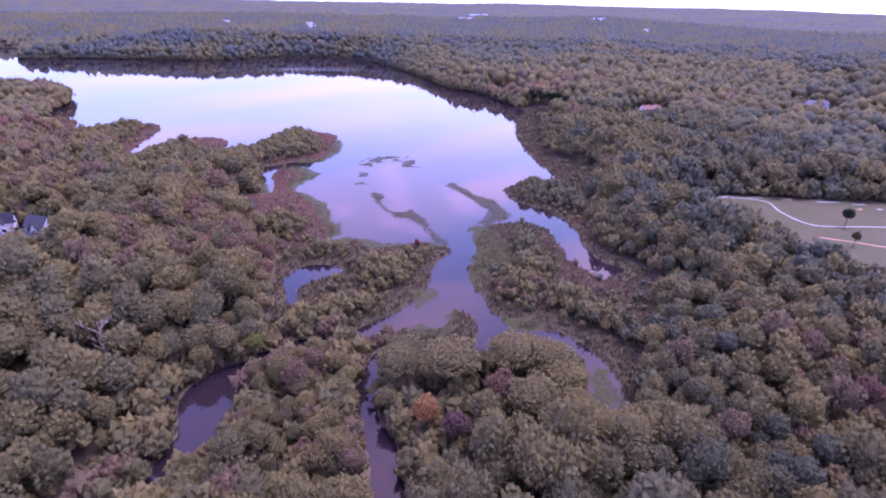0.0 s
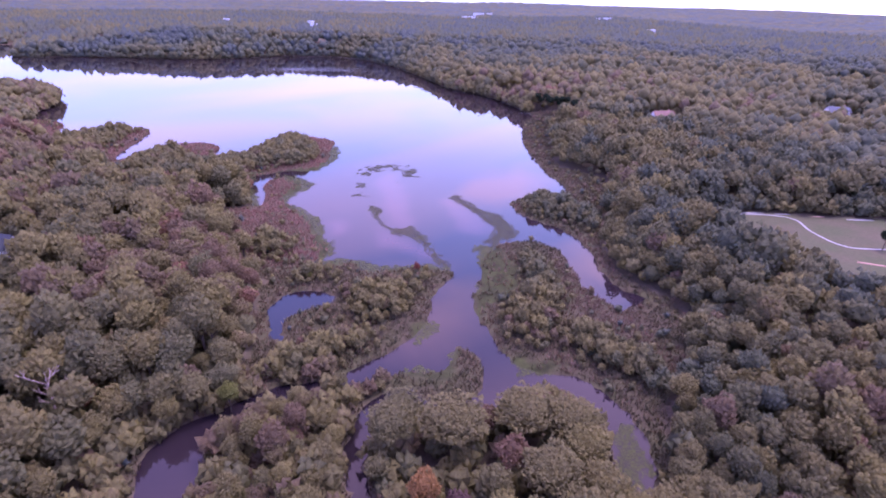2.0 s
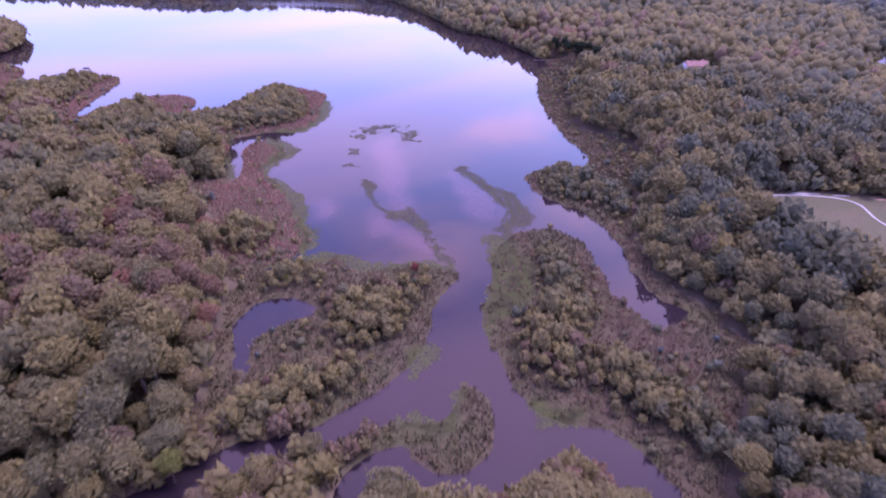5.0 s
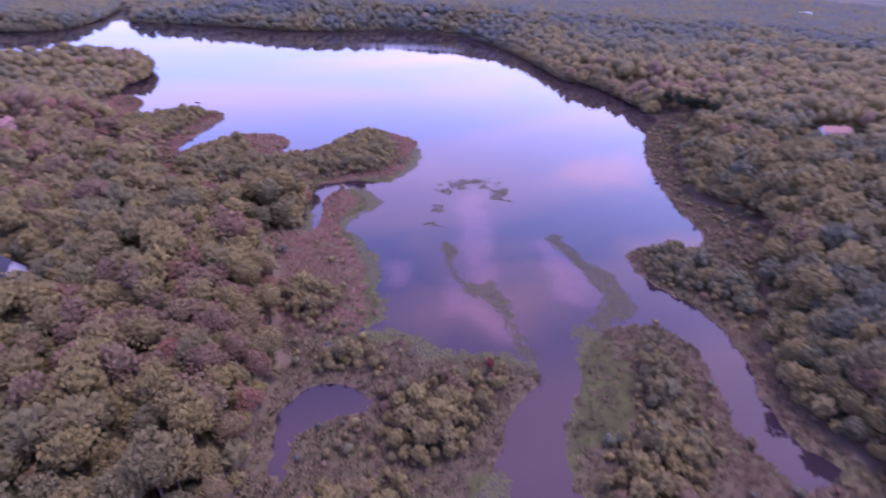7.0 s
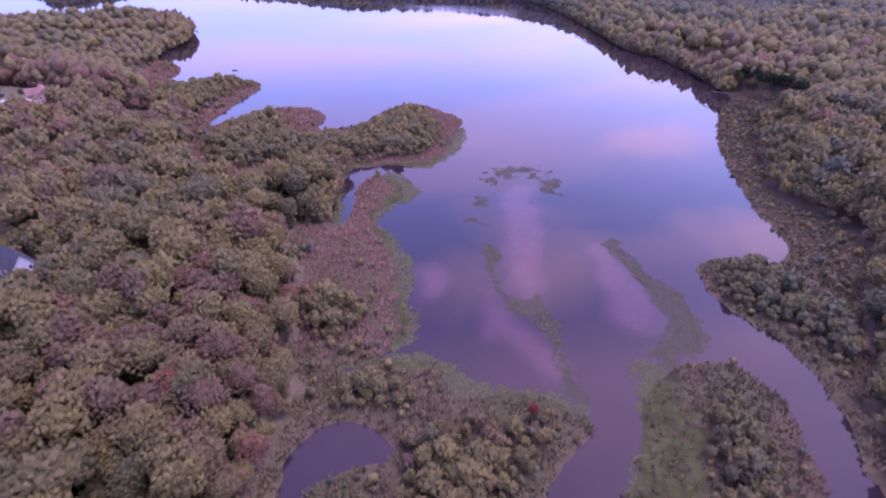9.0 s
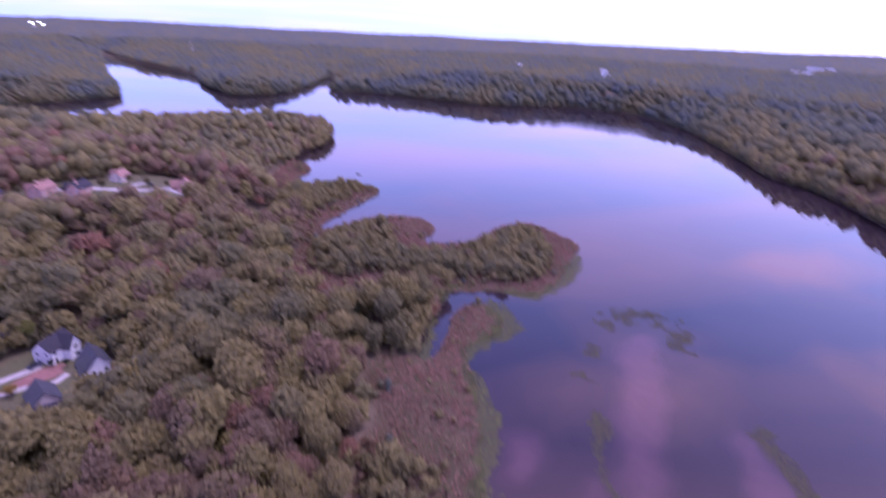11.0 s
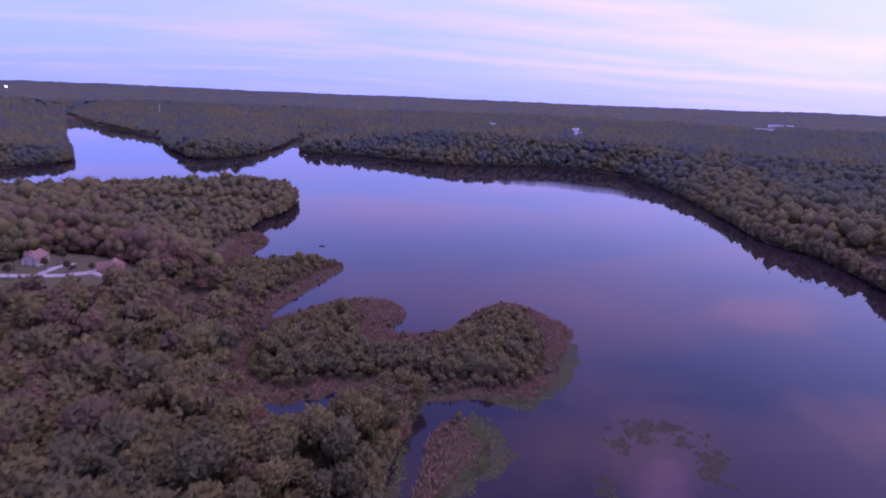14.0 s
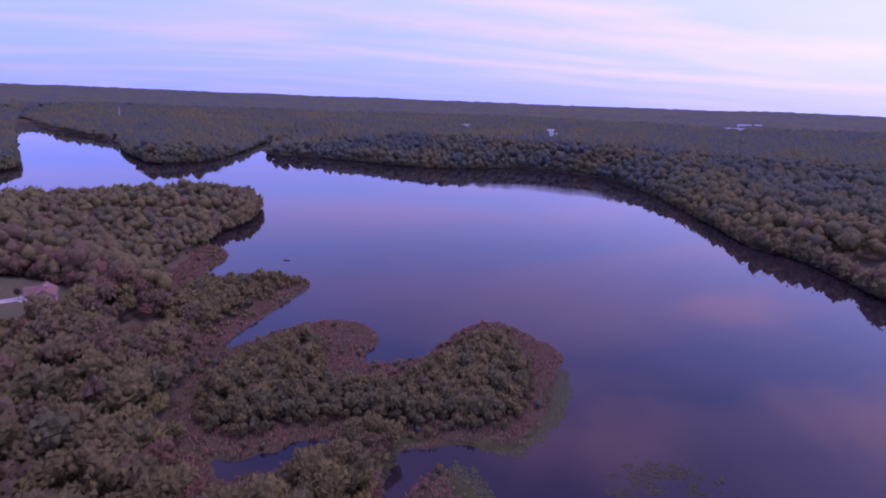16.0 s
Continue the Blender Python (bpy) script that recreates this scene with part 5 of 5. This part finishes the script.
def water_tower(x, y, height):
    root = new("water_tower")
    root.location = (x, y, ground_at(x, y))
    bm = bmesh.new()
    limb(bm, (0, 0, -1), (0, 0, height * 0.8), 3.0, 1.8, 12)
    part("shaft", bm, STEEL, root)
    bm = bmesh.new()
    bmesh.ops.create_uvsphere(bm, u_segments=20, v_segments=12, radius=7.5, matrix=Matrix.Translation((0, 0, height * 0.88)) @ Matrix.Diagonal((1, 1, 0.75, 1)))
    part("tank", bm, STEEL, root)
    tagged(root, "white water tower on the horizon", "water tower")


water_tower(-2997, 3737, 44)


def lattice_mast(x, y, height):
    root = new("radio_mast")
    root.location = (x, y, ground_at(x, y))
    for a in (0.5, 2.6, 4.7):
        bm = bmesh.new()
        limb(bm, (math.cos(a) * 2.2, math.sin(a) * 2.2, -1), (math.cos(a) * 0.5, math.sin(a) * 0.5, height), 0.22, 0.16, 5)
        part("leg", bm, STEEL, root)
    bm = bmesh.new()
    for k in range(10):
        for a, b in ((0.5, 2.6), (2.6, 4.7), (4.7, 6.78)):
            ra, rb = 2.2 - 0.17 * k, 2.2 - 0.17 * (k + 1)
            limb(bm, (math.cos(a) * ra, math.sin(a) * ra, k * height / 10), (math.cos(b) * rb, math.sin(b) * rb, (k + 1) * height / 10), 0.1, 0.1, 4)
    part("bracing", bm, STEEL, root)
    tagged(root, "pale lattice radio mast above the far woods", "mast")


lattice_mast(-1430, 1187, 36)


# ---- paths, drives, bare patches ----
def ribbon(name, points, width, material, label, category, lift=0.12):
    """A paved strip that lies on the ground along a smooth line."""
    p = np.array(points, float)
    p = np.concatenate([[2 * p[0] - p[1]], p, [2 * p[-1] - p[-2]]])
    line = []
    for a, b, c, d in zip(p[:-3], p[1:-2], p[2:-1], p[3:]):
        for u in np.arange(0, 1, 0.1):
            line.append(0.5 * (2 * b + (c - a) * u + (2 * a - 5 * b + 4 * c - d) * u * u + (3 * b - a - 3 * c + d) * u ** 3))
    line.append(p[-2])
    line = np.array(line)
    t = np.gradient(line, axis=0)
    t /= np.linalg.norm(t, axis=1)[:, None]
    side = np.stack([-t[:, 1], t[:, 0]], 1) * width / 2
    n, rows = len(line), []
    for off in (-1, -0.8, 0, 0.8, 1):
        q = line + side * off
        zz = np.maximum(survey(q[:, 0], q[:, 1])[0], survey(line[:, 0], line[:, 1])[0]) + (lift if abs(off) < 1 else -0.25)
        rows.append(np.column_stack([q, zz]))
    v = np.concatenate(rows)
    f = [(k * n + i, k * n + i + 1, (k + 1) * n + i + 1, (k + 1) * n + i) for k in range(4) for i in range(n - 1)]
    return tagged(sheet(name, v, f, material), label, category, kind="structure")


ribbon("path", [(132, 282), (140, 291), (150, 299), (166, 301), (182, 299), (190, 292), (188, 276), (191, 259), (202, 254), (232, 254), (300, 250)], 1.25, CONCRETE,
       "pale paved path winding across the mown park", "path")
ribbon("track", [(186, 240), (196, 235), (212, 226), (236, 218), (290, 205)], 1.6, CLAY, "bare trodden track on the park", "path")
ribbon("driveway", [(-201, 190), (-198.5, 203), (-197.4, 212), (-197, 217.5), (-198, 220)], 3.2, CONCRETE, "pale concrete drive between the houses", "driveway")
ribbon("driveway", [(-191, 203), (-188.6, 211), (-185, 217.5), (-186.6, 222.5)], 2.4, CONCRETE, "pale concrete drive between the houses", "driveway")
ribbon("road", [(-372, 300), (-352, 318), (-338, 333), (-332, 350), (-335, 372)], 5.5, CONCRETE, "pale road past the brick houses", "road")
ribbon("driveway", [(-338, 333), (-346, 345), (-352, 358)], 4.0, CONCRETE, "pale drive up to a house", "driveway")
ribbon("driveway", [(-352, 312), (-344, 308), (-338, 304)], 5.0, CONCRETE, "pale drive up to a house", "driveway")
ribbon("driveway", [(-333, 356), (-322, 358), (-314, 362)], 4.0, CONCRETE, "pale drive up to a house", "driveway")


def bare_patch(x, y, rx, ry, material, label, seed):
    r = random.Random(seed)
    bm = bmesh.new()
    ring = []
    for k in range(18):
        a = k / 18 * 2 * math.pi
        q = r.uniform(0.65, 1.15)
        px, py = x + math.cos(a) * rx * q, y + math.sin(a) * ry * q
        ring.append(bm.verts.new((px, py, ground_at(px, py) + 0.09)))
    c = bm.verts.new((x, y, ground_at(x, y) + 0.11))
    for k in range(18):
        bm.faces.new((ring[k], ring[(k + 1) % 18], c))
    tagged(part("bare_patch", bm, material), label, "bare ground", kind="structure")


for k, (px, py, rx, ry) in enumerate(((172, 303, 7, 0.9), (188, 301, 5, 0.8), (205, 297.5, 4, 0.7), (226, 294, 8, 1.3), (242, 291, 5, 0.9), (236, 282, 2.0, 1.2), (248, 283, 2, 1.1), (262, 290, 6, 0.9))):
    bare_patch(px, py, rx, ry, CLAY if k % 3 == 2 else CONCRETE, "pale bare sandy patch in the mown grass", k)
bare_patch(-281, 268, 11, 7, WATER, "small dark pond at the edge of a meadow", 31)
bare_patch(-191.6, 216.5, 4.6, 8.5, CLAY_RED, "bare red earth between the houses", 21)


# ---- small things ----
def car(x, y, turn, label):
    root = new("car")
    root.matrix_basis = pose(x, y, ground_at(x, y) + 0.12, 0, 0, turn)
    bm = bmesh.new()
    box(bm, -2.2, 2.2, -0.88, 0.88, 0.35, 0.95)
    bmesh.ops.bevel(bm, geom=bm.edges[:], offset=0.14, segments=2, affect="EDGES")
    body = part("body", bm, CAR_PAINT, root)
    bm = bmesh.new()
    box(bm, -1.3, 1.1, -0.76, 0.76, 0.95, 1.5)
    for v in bm.verts:
        if v.co.z > 1.2:
            v.co.x *= 0.72
            v.co.y *= 0.86
    part("cabin", bm, GLASS, body)
    for wx, wy in ((-1.35, -0.8), (-1.35, 0.8), (1.35, -0.8), (1.35, 0.8)):
        bm = bmesh.new()
        limb(bm, (wx, wy - 0.12, 0.33), (wx, wy + 0.12, 0.33), 0.33, 0.33, 14)
        part("wheel", bm, ROOF_DARK, root)
    tagged(root, label, "car")


car(-197.6, 218.6, 85, "dark blue car parked on the concrete drive")
car(-341, 352, 120, "dark car parked on the drive")


def boat(x, y, turn):
    root = new("boat")
    root.matrix_basis = pose(x, y, 0.0, 0, 0, turn)
    bm = bmesh.new()
    outline = [(-2.2, 0.65), (-1.0, 0.8), (0.6, 0.75), (1.7, 0.45), (2.4, 0.0)]
    left = outline + [(a, -b) for a, b in outline[-2::-1]]
    rim = [bm.verts.new((a, b, 0.5)) for a, b in left]
    keel = [bm.verts.new((a * 0.9, b * 0.7, -0.12)) for a, b in left]
    inner = [bm.verts.new((a * 0.93, b * 0.86, 0.47)) for a, b in left]
    floor_ring = [bm.verts.new((a * 0.85, b * 0.62, 0.0)) for a, b in left]
    n = len(left)
    for k in range(n):
        j = (k + 1) % n
        bm.faces.new((rim[k], rim[j], keel[j], keel[k]))
        bm.faces.new((rim[j], rim[k], inner[k], inner[j]))
        bm.faces.new((inner[j], inner[k], floor_ring[k], floor_ring[j]))
    bm.faces.new(keel)
    bm.faces.new(floor_ring[::-1])
    part("hull", bm, TIMBER, root)
    for px in (-1.2, 0.4):
        bm = bmesh.new()
        box(bm, px - 0.14, px + 0.14, -0.62, 0.62, 0.34, 0.40)
        part("thwart", bm, TIMBER, root)
    tagged(root, "small dark flat boat lying on the open lake", "boat")


boat(-285, 493.5, 15)


def jetty(x, y, turn, length):
    root = new("jetty")
    root.matrix_basis = pose(x, y, 0, 0, 0, turn)
    bm = bmesh.new()
    box(bm, 0, length, -0.08, 0.08, 0.55, 0.7)
    part("beam", bm, TIMBER, root)
    for k in range(int(length / 0.6)):
        bm = bmesh.new()
        box(bm, k * 0.6, k * 0.6 + 0.54, -0.9, 0.9, 0.7, 0.76)
        part("plank", bm, TIMBER, root)
    for k in range(0, int(length), 4):
        for s in (-0.8, 0.8):
            bm = bmesh.new()
            limb(bm, (k + 0.5, s, -1.8), (k + 0.5, s, 1.1), 0.12, 0.11, 7)
            part("post", bm, TIMBER, root)
    tagged(root, "weathered timber jetty at the lake corner", "jetty")


jetty(93, 583, 170, 16)
